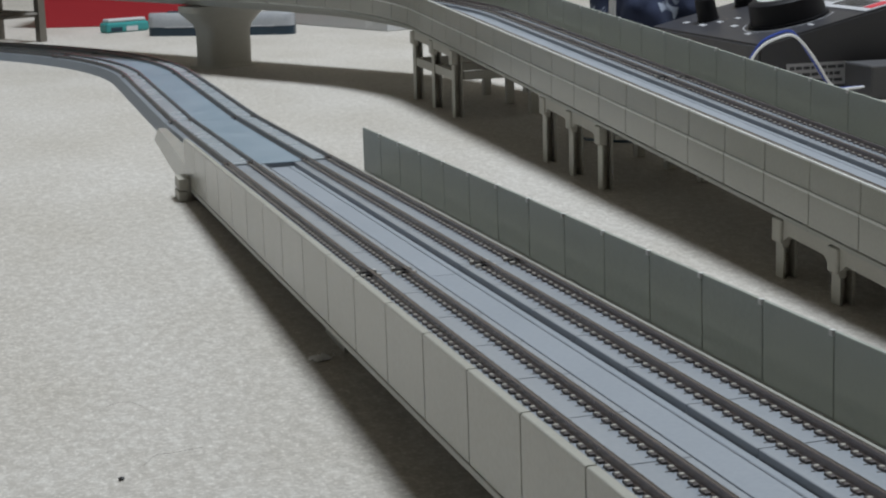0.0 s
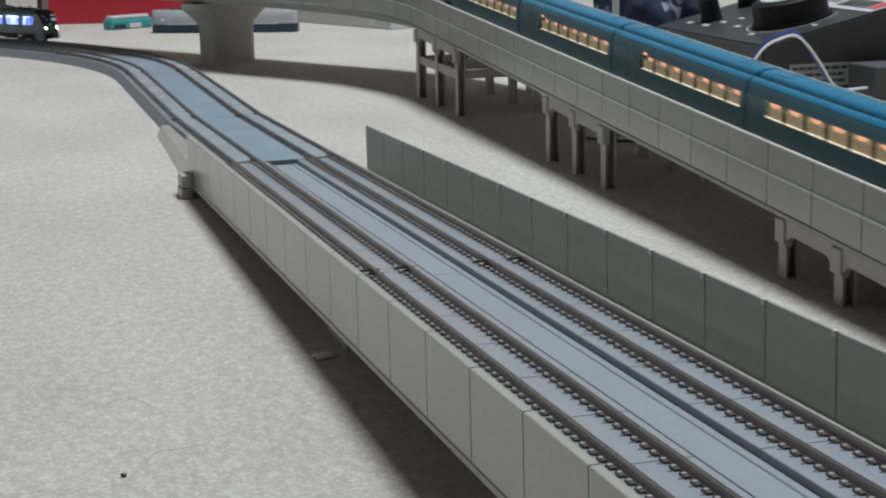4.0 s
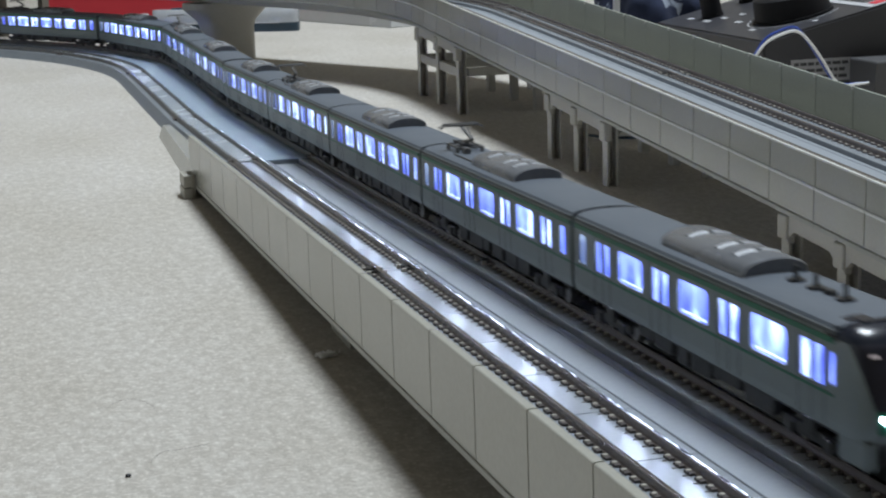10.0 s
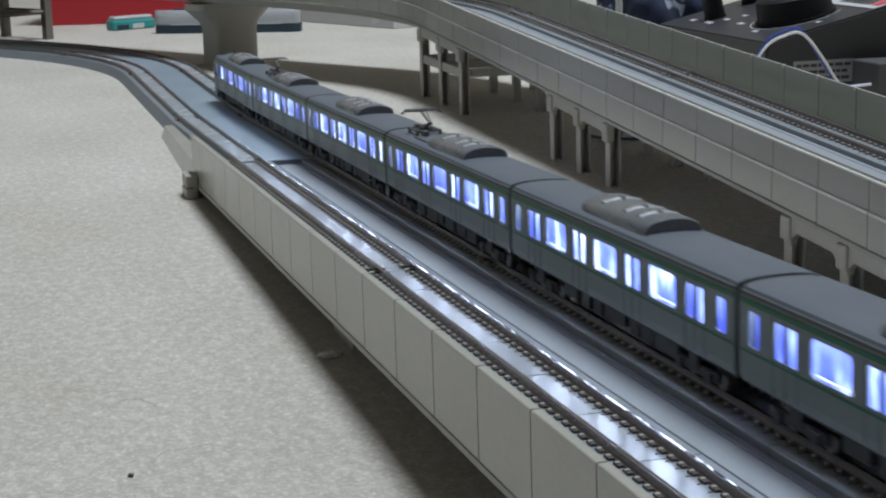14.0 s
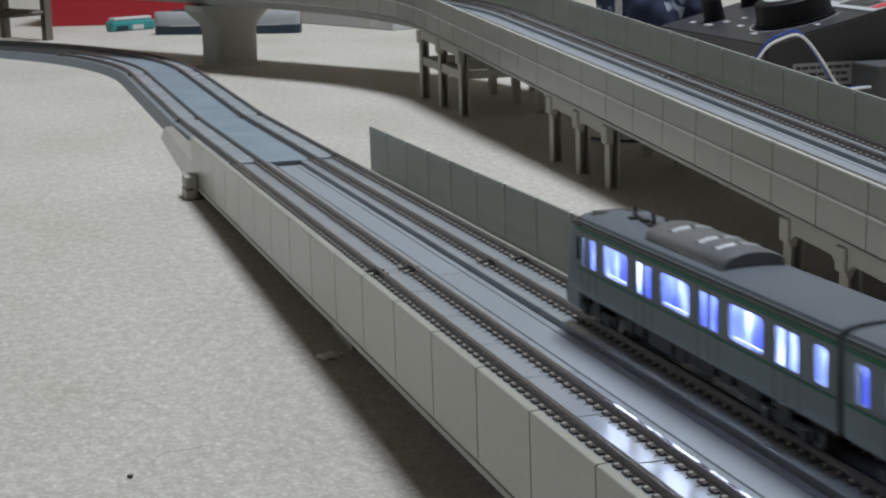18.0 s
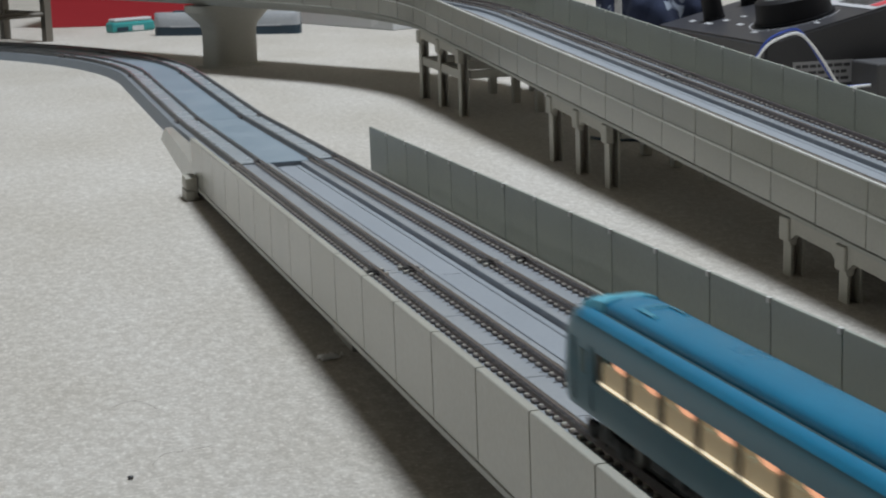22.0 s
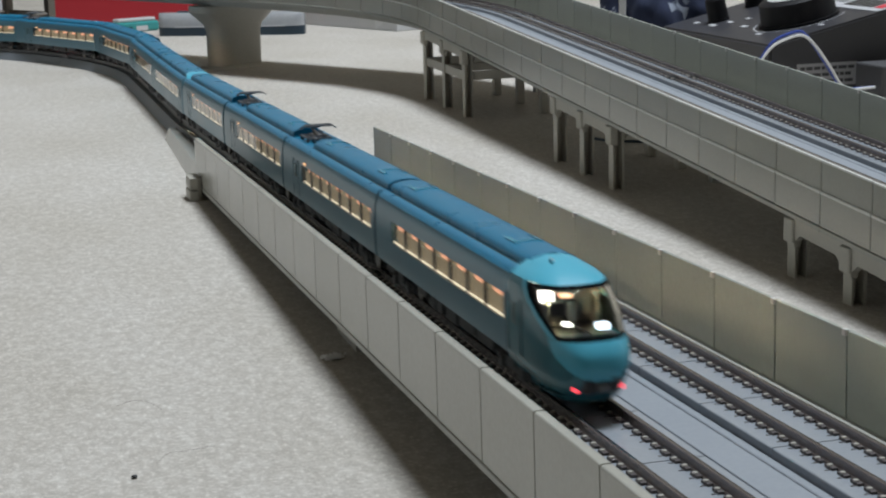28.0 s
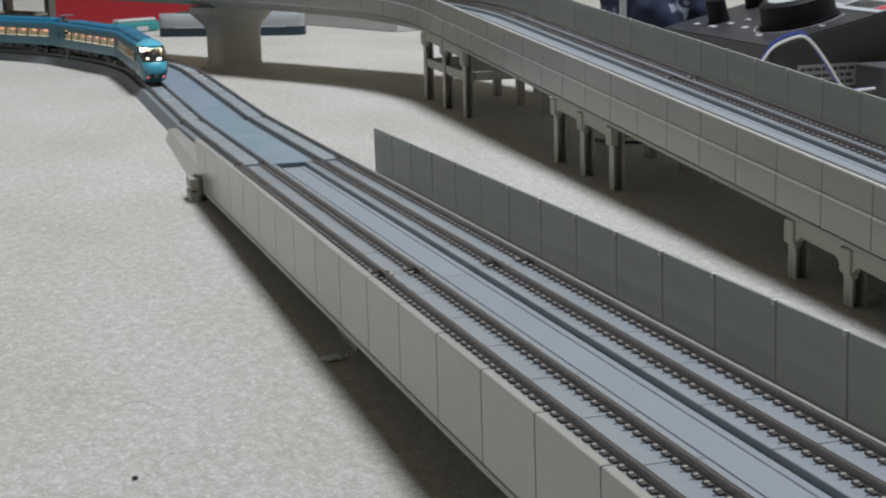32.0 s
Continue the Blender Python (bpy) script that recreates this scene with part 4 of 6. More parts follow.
def navy_cloth():
    """Crumpled navy cloth with a pale pattern, lying behind the elevated line."""
    m = varied("navy_weave", (0.010, 0.016, 0.045), (0.025, 0.035, 0.075), 0.9, coarse=60, fine=1500, bump=0.5)
    t = m.node_tree
    n, l = t.nodes, t.links
    v = n.new("ShaderNodeTexNoise")
    v.inputs["Scale"].default_value, v.inputs["Detail"].default_value, v.inputs["Distortion"].default_value = 55, 2, 1.5
    co = n.new("ShaderNodeTexCoord")
    l.new(co.outputs["Object"], v.inputs["Vector"])
    r = n.new("ShaderNodeValToRGB")
    r.color_ramp.elements[0].position, r.color_ramp.elements[1].position = 0.62, 0.66
    r.color_ramp.elements[0].color, r.color_ramp.elements[1].color = (0, 0, 0, 1), (1, 1, 1, 1)
    l.new(v.outputs["Fac"], r.inputs[0])
    mix = n.new("ShaderNodeMixRGB")
    b = n["Principled BSDF"]
    src = b.inputs["Base Color"].links[0].from_socket
    l.new(r.outputs[0], mix.inputs[0])
    l.new(src, mix.inputs[1])
    mix.inputs[2].default_value = (0.30, 0.34, 0.42, 1)
    l.new(mix.outputs[0], b.inputs["Base Color"])
    bm = bmesh.new()
    bmesh.ops.create_icosphere(bm, subdivisions=5, radius=1.0)
    for vv in bm.verts:
        p = vv.co.copy()
        f = 1 + 0.22 * noise.noise(p * 2.1) + 0.10 * noise.noise(p * 5.3)
        z = max(0.0, p.z * 66 * f + 20)
        vv.co = (336 + p.x * 40 * f, 402 + p.y * 42 * f, z)
    ob = part("navy_cloth", bm, m, None, smooth=True)
    tagged(ob, "crumpled dark navy cloth with a pale pattern", "cloth")
    bm = bmesh.new()
    rod(bm, (289, 352, 0), (289, 352, 75), 2.4, 10)
    tagged(part("pale_stick", bm, PALE, None, smooth=True), "slim pale grey stick standing by the cloth", "stick")


navy_cloth()

# crumbs, hairs and lint on the carpet
HAIR = shader("hair_brown", (0.10, 0.085, 0.07), 0.5)
LINT = shader("lint_white", (0.88, 0.87, 0.85), 0.9)
bm = bmesh.new()
bmesh.ops.create_icosphere(bm, subdivisions=2, radius=0.55)
for v in bm.verts:
    v.co = (v.co.x * 1.3 - 99.5, v.co.y * 1.1 - 347, v.co.z * 0.7 + 0.45)
tagged(part("crumb", bm, BLACK), "tiny black crumb on the carpet", "crumb")
for pts in ([(-98.4, -294.1, 0.4), (-94.8, -292.8, 0.9), (-91.5, -294.3, 0.9), (-88.6, -300.2, 0.4)], [(-94.2, -340.4, 0.4), (-90.9, -334.9, 0.7), (-87.1, -334.7, 0.7), (-80.3, -331.9, 0.3)]):
    h = tube("hair", bent(pts), 0.03, HAIR)
    tagged(h, "fine dark hair lying on the carpet", "hair", group="hairs on the carpet")
bm = bmesh.new()
rnd = random.Random(9)
for i in range(220):
    x, y = rnd.gauss(-40.6, 1.2), rnd.gauss(-270.9, 0.8)
    rod(bm, (x, y, rnd.uniform(0.1, 0.8)), (x + rnd.uniform(-0.9, 0.9), y + rnd.uniform(-0.8, 0.8), rnd.uniform(0.6, 1.6)), 0.14, 4)
tagged(part("lint", bm, LINT), "white tuft of lint on the shaded carpet", "lint")

# ---- trains ----
GUTTER = shader("gutter_dark_grey", (0.06, 0.068, 0.072), 0.5)
STEEL = varied("train_stainless_grey", (0.190, 0.220, 0.228), (0.225, 0.257, 0.265), 0.38, 0.2, coarse=30, bump=0.02)
ROOF_GREY = varied("train_roof_grey", (0.090, 0.108, 0.135), (0.115, 0.134, 0.163), 0.5, coarse=40, bump=0.08)
AC_GREY = varied("cooler_grey", (0.172, 0.182, 0.205), (0.22, 0.23, 0.255), 0.27, 0.3, coarse=40, bump=0.05)
FAN_SILVER = shader("fan_grille_silver", (0.26, 0.27, 0.29), 0.42, 0.2)
GREEN = varied("train_green_paint", (0.006, 0.12, 0.062), (0.010, 0.155, 0.085), 0.35, bump=0.0)
DARK_GLASS = shader("black_front_glass", (0.030, 0.031, 0.043), 0.10, spec=0.7)
UNDER = varied("underframe_dark_grey", (0.022, 0.022, 0.024), (0.05, 0.05, 0.053), 0.6, bump=0.1)
WHEEL = shader("wheel_steel", (0.16, 0.15, 0.14), 0.35, 0.8)
PANTO = shader("pantograph_grey_metal", (0.16, 0.16, 0.165), 0.4, 0.6)
# One blue paint: the side tone has its shade painted in.
TEAL_SIDE = varied("express_blue_side_shaded", (0.044, 0.150, 0.208), (0.054, 0.170, 0.236), 0.30, 0.1, spec=0.6, coarse=20, bump=0.0)
TEAL_ROOF = varied("express_blue_roof", (0.007, 0.150, 0.275), (0.015, 0.200, 0.350), 0.29, 0.0, spec=0.4, coarse=70, bump=0.02)
TEAL_PALE = shader("express_pale_roof_panel", (0.06, 0.30, 0.43), 0.22, 0.1)
TEAL_GAP = shader("gangway_dark_teal", (0.004, 0.035, 0.045), 0.6)
CREAM = shader("cabin_cream_plastic", (0.09, 0.078, 0.055), 0.6)
# Headrests and seats glow themselves, with the cabin lamp's light painted in.
ORANGE_GLOW = glowing("headrest_orange_glow", (1.0, 0.46, 0.26), 0.95, (0.4, 0.18, 0.1))
CREAM_GLOW = glowing("cabin_cream_glow", (1.0, 0.76, 0.44), 0.17, (0.20, 0.17, 0.12))
WARM_BAR = glowing("cabin_warm_lamp", (1.0, 0.78, 0.50), 17.0)
WARM_GLASS = glowing("cabin_sill_glint", (1.0, 0.86, 0.62), 1.1, (0.5, 0.45, 0.36))
HEAD_WHITE = glowing("headlight_white", (0.75, 0.85, 1.0), 65.0)
UNIT_LAMP = glowing("light_unit_warm", (1.0, 0.78, 0.50), 190.0)
TAIL_RED = glowing("taillight_red", (1.0, 0.03, 0.06), 1.6)
CAB_WHITE = glowing("cab_strip_white", (1.0, 0.94, 0.86), 5.0)
CAB_LAMP = glowing("cab_lamp_warm_white", (1.0, 0.85, 0.52), 600.0)
CAB_BLUE = glowing("cab_display_white_blue", (0.70, 0.82, 1.0), 4.0)
SIGN_WHITE = glowing("destination_sign_white", (1.0, 0.85, 0.9), 0.30, (0.5, 0.45, 0.47))
CAB_DIM = glowing("cab_window_blue", (0.36, 0.50, 1.0), 0.5)
ORANGE_LAMP = glowing("door_lamp_orange", (1.0, 0.42, 0.08), 1.2)
PANE = clear("train_window_pane", (0.96, 0.98, 1.0))


def led_interior():
    """The light guide behind the commuter train's windows: blue-white, brighter at its lamps."""
    m = glowing("cabin_led_blue_white", (0.42, 0.50, 1.0), 3.0, (0.16, 0.20, 0.45))
    t = m.node_tree
    n, l = t.nodes, t.links
    b = n["Principled BSDF"]
    co = n.new("ShaderNodeTexCoord")
    mp = n.new("ShaderNodeMapping")
    mp.inputs["Scale"].default_value = (1, 130, 55)
    oi = n.new("ShaderNodeObjectInfo")
    l.new(oi.outputs["Random"], mp.inputs["Location"])
    l.new(co.outputs["Object"], mp.inputs["Vector"])
    a = n.new("ShaderNodeTexNoise")
    a.inputs["Scale"].default_value, a.inputs["Detail"].default_value = 1.0, 3
    l.new(mp.outputs[0], a.inputs["Vector"])
    r = n.new("ShaderNodeValToRGB")
    e = r.color_ramp.elements
    e[0].position, e[0].color = 0.38, (0.085, 0.12, 1.0, 1)
    e[1].position, e[1].color = 0.65, (0.64, 0.79, 1.0, 1)
    x = r.color_ramp.elements.new(0.5)
    x.color = (0.15, 0.23, 1.0, 1)
    l.new(a.outputs["Fac"], r.inputs[0])
    l.new(r.outputs[0], b.inputs["Emission Color"])
    mr = n.new("ShaderNodeMapRange")
    mr.inputs[1].default_value, mr.inputs[2].default_value, mr.inputs[3].default_value, mr.inputs[4].default_value = 0.38, 0.64, 1.05, 3.2
    l.new(a.outputs["Fac"], mr.inputs[0])
    l.new(mr.outputs[0], b.inputs["Emission Strength"])
    return m


LED = led_interior()
LED_TOP = glowing("cabin_led_edge_glow", (0.45, 0.60, 1.0), 1.15)
LED_STRIP = glowing("cabin_led_strip", (0.80, 0.90, 1.0), 11.0)


def interp(table, z):
    for (z0, a), (z1, b) in zip(table, table[1:]):
        if z <= z1:
            k = max(0.0, (z - z0) / (z1 - z0))
            return a + (b - a) * k
    return table[-1][1]


def side_shell(bm, width, levels, y0, y1, holes, depth=0.6):
    """Both sides of a car as skins of quads between levels, with window openings and their reveals. holes: (ya, yb, za, zb)."""
    ys = sorted({y0, y1, *[h[0] for h in holes], *[h[1] for h in holes]})
    zs = sorted({*levels, *[h[2] for h in holes], *[h[3] for h in holes]})
    for sx in (-1, 1):
        grid = [[bm.verts.new((sx * interp(width, z), y, z)) for z in zs] for y in ys]
        for i in range(len(ys) - 1):
            for j in range(len(zs) - 1):
                yc, zc = (ys[i] + ys[i + 1]) / 2, (zs[j] + zs[j + 1]) / 2
                if any(h[0] < yc < h[1] and h[2] < zc < h[3] for h in holes):
                    continue
                bm.faces.new((grid[i][j], grid[i + 1][j], grid[i + 1][j + 1], grid[i][j + 1]))
        for (ya, yb, za, zb) in holes:
            o = [(ya, za), (yb, za), (yb, zb), (ya, zb)]
            a = [bm.verts.new((sx * interp(width, z), y, z)) for y, z in o]
            b = [bm.verts.new((sx * (interp(width, z) - depth), y, z)) for y, z in o]
            for k in range(4):
                bm.faces.new((a[k], a[(k + 1) % 4], b[(k + 1) % 4], b[k]))


def end_wall(bm, width, levels, y):
    ring = [bm.verts.new((interp(width, z), y, z)) for z in levels] + [bm.verts.new((-interp(width, z), y, z)) for z in reversed(levels)]
    bm.faces.new(ring)


def roof_skin(bm, width, z_edge, z_top, y0, y1, n=10):
    """A shallow arched roof from edge to edge."""
    w = interp(width, z_edge)
    pts = [(-w * math.cos(math.pi * k / n), z_edge + (z_top - z_edge) * math.sin(math.pi * k / n) ** 0.7) for k in range(n + 1)]
    a = [bm.verts.new((x, y0, z)) for x, z in pts]
    b = [bm.verts.new((x, y1, z)) for x, z in pts]
    for k in range(n):
        bm.faces.new((a[k], a[k + 1], b[k + 1], b[k]))
    bm.faces.new(a[::-1]), bm.faces.new(b)


def nose_point(width, tip, yb, z, theta, n):
    w, yt = interp(width, z), interp(tip, z)
    s, c = math.sin(theta), math.cos(theta)
    return (w * math.copysign(abs(s) ** (2 / n), s), yb + (yt - yb) * abs(c) ** (2 / n), z)


def nose_skin(bm, width, tip, yb, levels, n, keep, grow=0.0, seg=28):
    """The rounded front of a cab: rings at levels; keep(x, z) says which faces belong to this part."""
    rows = []
    for z in levels:
        row = []
        for k in range(seg + 1):
            th = -math.pi / 2 + math.pi * k / seg
            x, y, zz = nose_point(width, tip, yb, z, th, n)
            row.append(((x * (1 + grow * 0.02), y + grow * 0.1 * math.cos(th), zz), x / max(0.1, interp(width, z))))
        rows.append(row)
    made = {}

    def vert(j, k):
        if (j, k) not in made:
            made[(j, k)] = bm.verts.new(rows[j][k][0])
        return made[(j, k)]
    for j in range(len(levels) - 1):
        for k in range(seg):
            xc = (rows[j][k][1] + rows[j][k + 1][1] + rows[j + 1][k][1] + rows[j + 1][k + 1][1]) / 4
            zc = (levels[j] + levels[j + 1]) / 2
            if keep(xc, zc):
                bm.faces.new((vert(j, k), vert(j, k + 1), vert(j + 1, k + 1), vert(j + 1, k)))
    return rows


def bogie(parent, y):
    bm = bmesh.new()
    for sx in (-1, 1):
        box(bm, sx * 7.6 - 0.6, sx * 7.6 + 0.6, y - 10.5, y + 10.5, 2.2, 4.4, 0.3)
        for dy in (-7, 7):
            box(bm, sx * 8.2 - 0.7, sx * 8.2 + 0.7, y + dy - 1.5, y + dy + 1.5, 1.8, 4.2, 0.3)
        box(bm, sx * 8.1 - 0.6, sx * 8.1 + 0.6, y - 2.2, y + 2.2, 3.2, 6.4, 0.3)
    box(bm, -7, 7, y - 2, y + 2, 2.8, 6.4)
    b = part("bogie", bm, UNDER, parent, local=True)
    for dy in (-7, 7):
        bm = bmesh.new()
        for sx in (-1, 1):
            cyl(bm, (y + dy, 2.85), 2.85, sx * 4.55, sx * 5.6, 18, axis=0)
            cyl(bm, (y + dy, 2.85), 3.3, sx * 4.0, sx * 4.55, 18, axis=0)
        cyl(bm, (y + dy, 2.85), 0.7, -4.2, 4.2, 8, axis=0)
        part("wheelset", bm, WHEEL, b, local=True)


def underfloor(parent, y0, y1, seed, z0=2.6):
    rnd = random.Random(seed)
    bm = bmesh.new()
    box(bm, -8.4, 8.4, y0, y1, 6.0, 7.2)
    part("underframe", bm, UNDER, parent, local=True)
    y = -30
    while y < 28:
        d = rnd.choice((5, 7, 9, 12))
        bm = bmesh.new()
        for sx in (-1, 1):
            box(bm, sx * 6.3 - 2.0, sx * 6.3 + 2.0, y, y + d, z0 + rnd.choice((0, 0.6, 1.2)), 6.1, 0.25)
        part("equipment_box", bm, UNDER, parent, local=True)
        y += d + rnd.choice((1.0, 1.8, 3.0))


def pantograph(parent, y, d, z, wide=5.2, rise=6.4):
    """Single-arm pantograph, raised, on four insulators; d: the way its arm opens."""
    bm = bmesh.new()
    for sx in (-1, 1):
        rod(bm, (sx * 3.8, y - 6, z + 1.0), (sx * 3.8, y + 6, z + 1.0), 0.35)
        for dy in (-5, 5):
            cyl(bm, (sx * 3.8, y + dy), 0.55, z - 0.6, z + 1.1, 8)
    for dy in (-6, 0, 6):
        rod(bm, (-3.8, y + dy, z + 1.0), (3.8, y + dy, z + 1.0), 0.35)
    box(bm, -1.6, 1.6, y - 2, y + 3, z + 0.4, z + 1.9, 0.3)
    box(bm, -2.6, -1.0, y - d * 8 - 1.5, y - d * 8 + 1.5, z - 0.4, z + 1.6, 0.3)
    box(bm, 1.2, 3.0, y + d * 8 - 1.5, y + d * 8 + 2, z - 0.4, z + 1.4, 0.3)
    rod(bm, (-2.4, y - 4, z + 1.2), (2.4, y - 4, z + 1.9), 0.5)
    rod(bm, (-2.8, y + 3.5, z + 1.1), (2.8, y + 3.5, z + 2.2), 0.45)
    p = part("pantograph", bm, PANTO, parent, "grey single-arm pantograph, raised", local=True)
    bm = bmesh.new()
    k = Vector((0, y + d * 7, z + 3.4))
    rod(bm, (0, y - d * 3.5, z + 1.2), k, 0.6)
    rod(bm, (1.4, y - d * 4.5, z + 1.0), k + Vector((0.5, 0, -0.4)), 0.2)
    top = Vector((0, y - d * 3.6, z + rise))
    rod(bm, k, top, 0.45)
    rod(bm, k + Vector((-0.6, 0, 0)), top + Vector((-1.6, 0, 0)), 0.2)
    part("arm", bm, PANTO, p, local=True)
    bm = bmesh.new()
    for dy in (-1.2, 1.2):
        rod(bm, (-wide, top.y + dy, top.z + 0.5), (wide, top.y + dy, top.z + 0.5), 0.45)
        for sx in (-1, 1):
            rod(bm, (sx * wide, top.y + dy, top.z + 0.5), (sx * (wide + 1.6), top.y + dy, top.z - 0.5), 0.22)
    for sx in (-1, 1):
        rod(bm, (sx * 2.2, top.y - 1.2, top.z + 0.5), (sx * 2.2, top.y + 1.2, top.z + 0.5), 0.22)
    rod(bm, (-2.2, top.y, top.z + 0.1), (2.2, top.y, top.z + 0.1), 0.22)
    part("collector_head", bm, PANTO, p, local=True)


def roof_cable(parent, y0, y1, x, z):
    bm = bmesh.new()
    rod(bm, (x, y0, z), (x, y1, z), 0.25)
    rod(bm, (x, y1, z), (x * 0.3, y1 + 2, z), 0.25)
    part("roof_conduit", bm, PANTO, parent, local=True)


# --- the grey and green commuter train ---
CW = [(6.8, 9.1), (8.5, 9.35), (20.5, 9.35), (22.6, 9.2), (23.6, 8.8)]
C_LEVELS = [6.8, 8.5, 13.0, 20.5, 21.6, 22.6, 23.6]
C_WIN = [(-7.0, 7.0), (25.3, 39.3), (-39.3, -25.3)]
C_DOORS = (-48.4, -16.15, 16.15, 48.4)


def rounded_frame(bm, x, a, b, za, zb, r):
    """Corner pieces that round off a window's opening."""
    for sy, ey in ((1, a), (-1, b)):
        for sz, ez in ((1, za), (-1, zb)):
            arc = [(ey + sy * r * (1 - math.cos(math.pi * j / 8)), ez + sz * r * (1 - math.sin(math.pi * j / 8))) for j in range(5)]
            out = [(ey - sy * 0.15, ez - sz * 0.15)]
            ring = out + [(ey - sy * 0.15, arc[0][1])] + arc + [(arc[-1][0], ez - sz * 0.15)]
            f = bm.faces.new([bm.verts.new((x, y, z)) for y, z in ring])
            g = bmesh.ops.extrude_face_region(bm, geom=[f])
            bmesh.ops.translate(bm, vec=(-math.copysign(0.4, x), 0, 0), verts=[v for v in g["geom"] if isinstance(v, bmesh.types.BMVert)])


def commuter_car(label, cab=0, panto=0, seed=1):
    """A car 133 mm long, y forward; cab: +1 a cab at the front end, -1 at the rear end; panto: +1 or -1 the end of its pantograph."""
    c = thing("commuter_train_car", 0, 0, 0, label, "model train car", group="cars of the grey and green commuter train")
    y0, y1 = -66.4, 66.4
    yb0, yb1 = (y0 + 10 if cab < 0 else y0), (y1 - 10 if cab > 0 else y1)
    holes, panes = [], []
    for a, b in C_WIN:
        holes.append((a, b, 13.7, 20.6))
    for d in C_DOORS:
        for o in (-2.35, 2.35):
            holes.append((d + o - 1.85, d + o + 1.85, 13.6, 20.4))
    for y, end in ((-60.6, -1), (60.6, 1)):
        if cab != end:
            holes.append((y - 2.1, y + 2.1, 13.7, 20.4))
        else:
            holes.append((y - end * 5.2 - 1.3, y - end * 5.2 + 1.3, 14.4, 20.0))
    bm = bmesh.new()
    side_shell(bm, CW, C_LEVELS, yb0, yb1, holes, 0.5)
    if cab >= 0:
        end_wall(bm, CW, C_LEVELS, y0)
    if cab <= 0:
        end_wall(bm, CW, C_LEVELS, y1)
    part("body", bm, STEEL, c, local=True)
    bm = bmesh.new()
    roof_skin(bm, CW, 23.55, 25.3, yb0, yb1)
    part("roof", bm, ROOF_GREY, c, local=True, smooth=True)
    for sx in (-1, 1):
        bm = bmesh.new()
        box(bm, sx * 9.33 - 0.12, sx * 9.33 + 0.12, yb0 + 0.6, yb1 - 0.6, 21.5, 22.5)
        box(bm, sx * 9.37 - 0.1, sx * 9.37 + 0.1, yb0 + 0.6, yb1 - 0.6, 12.5, 13.0)
        part("green_stripe", bm, GREEN, c, local=True)
        bm = bmesh.new()
        box(bm, sx * 8.95 - 0.35, sx * 8.95 + 0.35, yb0 + 0.3, yb1 - 0.3, 23.05, 23.7)
        part("rain_gutter", bm, GUTTER, c, local=True)
        for d in C_DOORS:
            bm = bmesh.new()
            for o in (-4.6, 0, 4.6):
                box(bm, sx * 9.35 - 0.06, sx * 9.35 + 0.07, d + o - 0.07, d + o + 0.07, 7.4, 21.3)
            part("door_seam", bm, GUTTER, c, local=True)
        for (a, b, za, zb) in holes:
            bm = bmesh.new()
            box(bm, sx * 8.98 - 0.08, sx * 8.98 + 0.08, a - 0.1, b + 0.1, za - 0.1, zb + 0.1)
            o = part("window_pane", bm, PANE, c, local=True)
            o.visible_shadow = False
        for (a, b, za, zb) in holes:
            if b - a > 4:
                bm = bmesh.new()
                rounded_frame(bm, sx * 9.36, a, b, za, zb, 1.3 if b - a > 8 else 0.8)
                part("window_frame", bm, STEEL, c, local=True)
    # the lit interior: light guide, bright edges, seats
    bm = bmesh.new()
    box(bm, -6.3, 6.3, yb0 + 0.9, yb1 - 0.9, 8.2, 19.2)
    part("interior_light_guide", bm, LED, c, "blue-white glowing interior", local=True)
    # Glowing strips added for the LED light that leaks along the lower pane edges.
    for sx in (-1, 1):
        for a, b in C_WIN:
            bm = bmesh.new()
            box(bm, sx * 8.5 - 0.15, sx * 8.5 + 0.15, a + 0.5, b - 0.5, 13.85, 14.2)
            part("edge_glow", bm, LED_TOP, c, local=True)
    bm = bmesh.new()
    for sx in (-1, 1):
        box(bm, sx * 6.3 - 2.5, sx * 6.3 + 2.5, yb0 + (6 if cab < 0 else 1.5), yb1 - (6 if cab > 0 else 1.5), 20.9, 21.4)
    part("ceiling_lamp_strip", bm, LED_STRIP, c, "white glowing ceiling strips", local=True)
    underfloor(c, y0 + 1, y1 - 1, seed)
    bogie(c, -46), bogie(c, 46)
    bm = bmesh.new()
    n = 12
    prof = [(-6.8, 24.6), (-6.8, 25.6)] + [(-6.8 * math.cos(math.pi * k / n), 25.6 + 2.7 * math.sin(math.pi * k / n)) for k in range(1, n)] + [(6.8, 25.6), (6.8, 24.6)]
    rings = []
    for y, s in ((-21.5, 0.95), (-20.7, 1.0), (16.2, 1.0), (17.0, 0.95)):
        rings.append([bm.verts.new((x * s, y, 24.6 + (z - 24.6) * (0.92 if s < 1 else 1))) for x, z in prof])
    for a, b in zip(rings, rings[1:]):
        for k in range(len(prof) - 1):
            bm.faces.new((a[k], a[k + 1], b[k + 1], b[k]))
    bm.faces.new(rings[0][::-1]), bm.faces.new(rings[-1])
    ac = part("air_conditioner", bm, AC_GREY, c, local=True, smooth=True)
    for y in (-12.5, 1.0, 9.0):
        for sx in (-1, 1):
            bm = bmesh.new()
            x0, x1 = (0.6, 4.6)
            cols = []
            for dy, lift in ((-1.3, -0.05), (-0.3, 0.28), (0.3, 0.28), (1.1, -0.05)):
                cols.append([bm.verts.new((sx * x, y + dy, 25.63 + lift + 2.7 * math.sin(math.acos(x / 6.8)))) for x in (x0, 2.6, x1)])
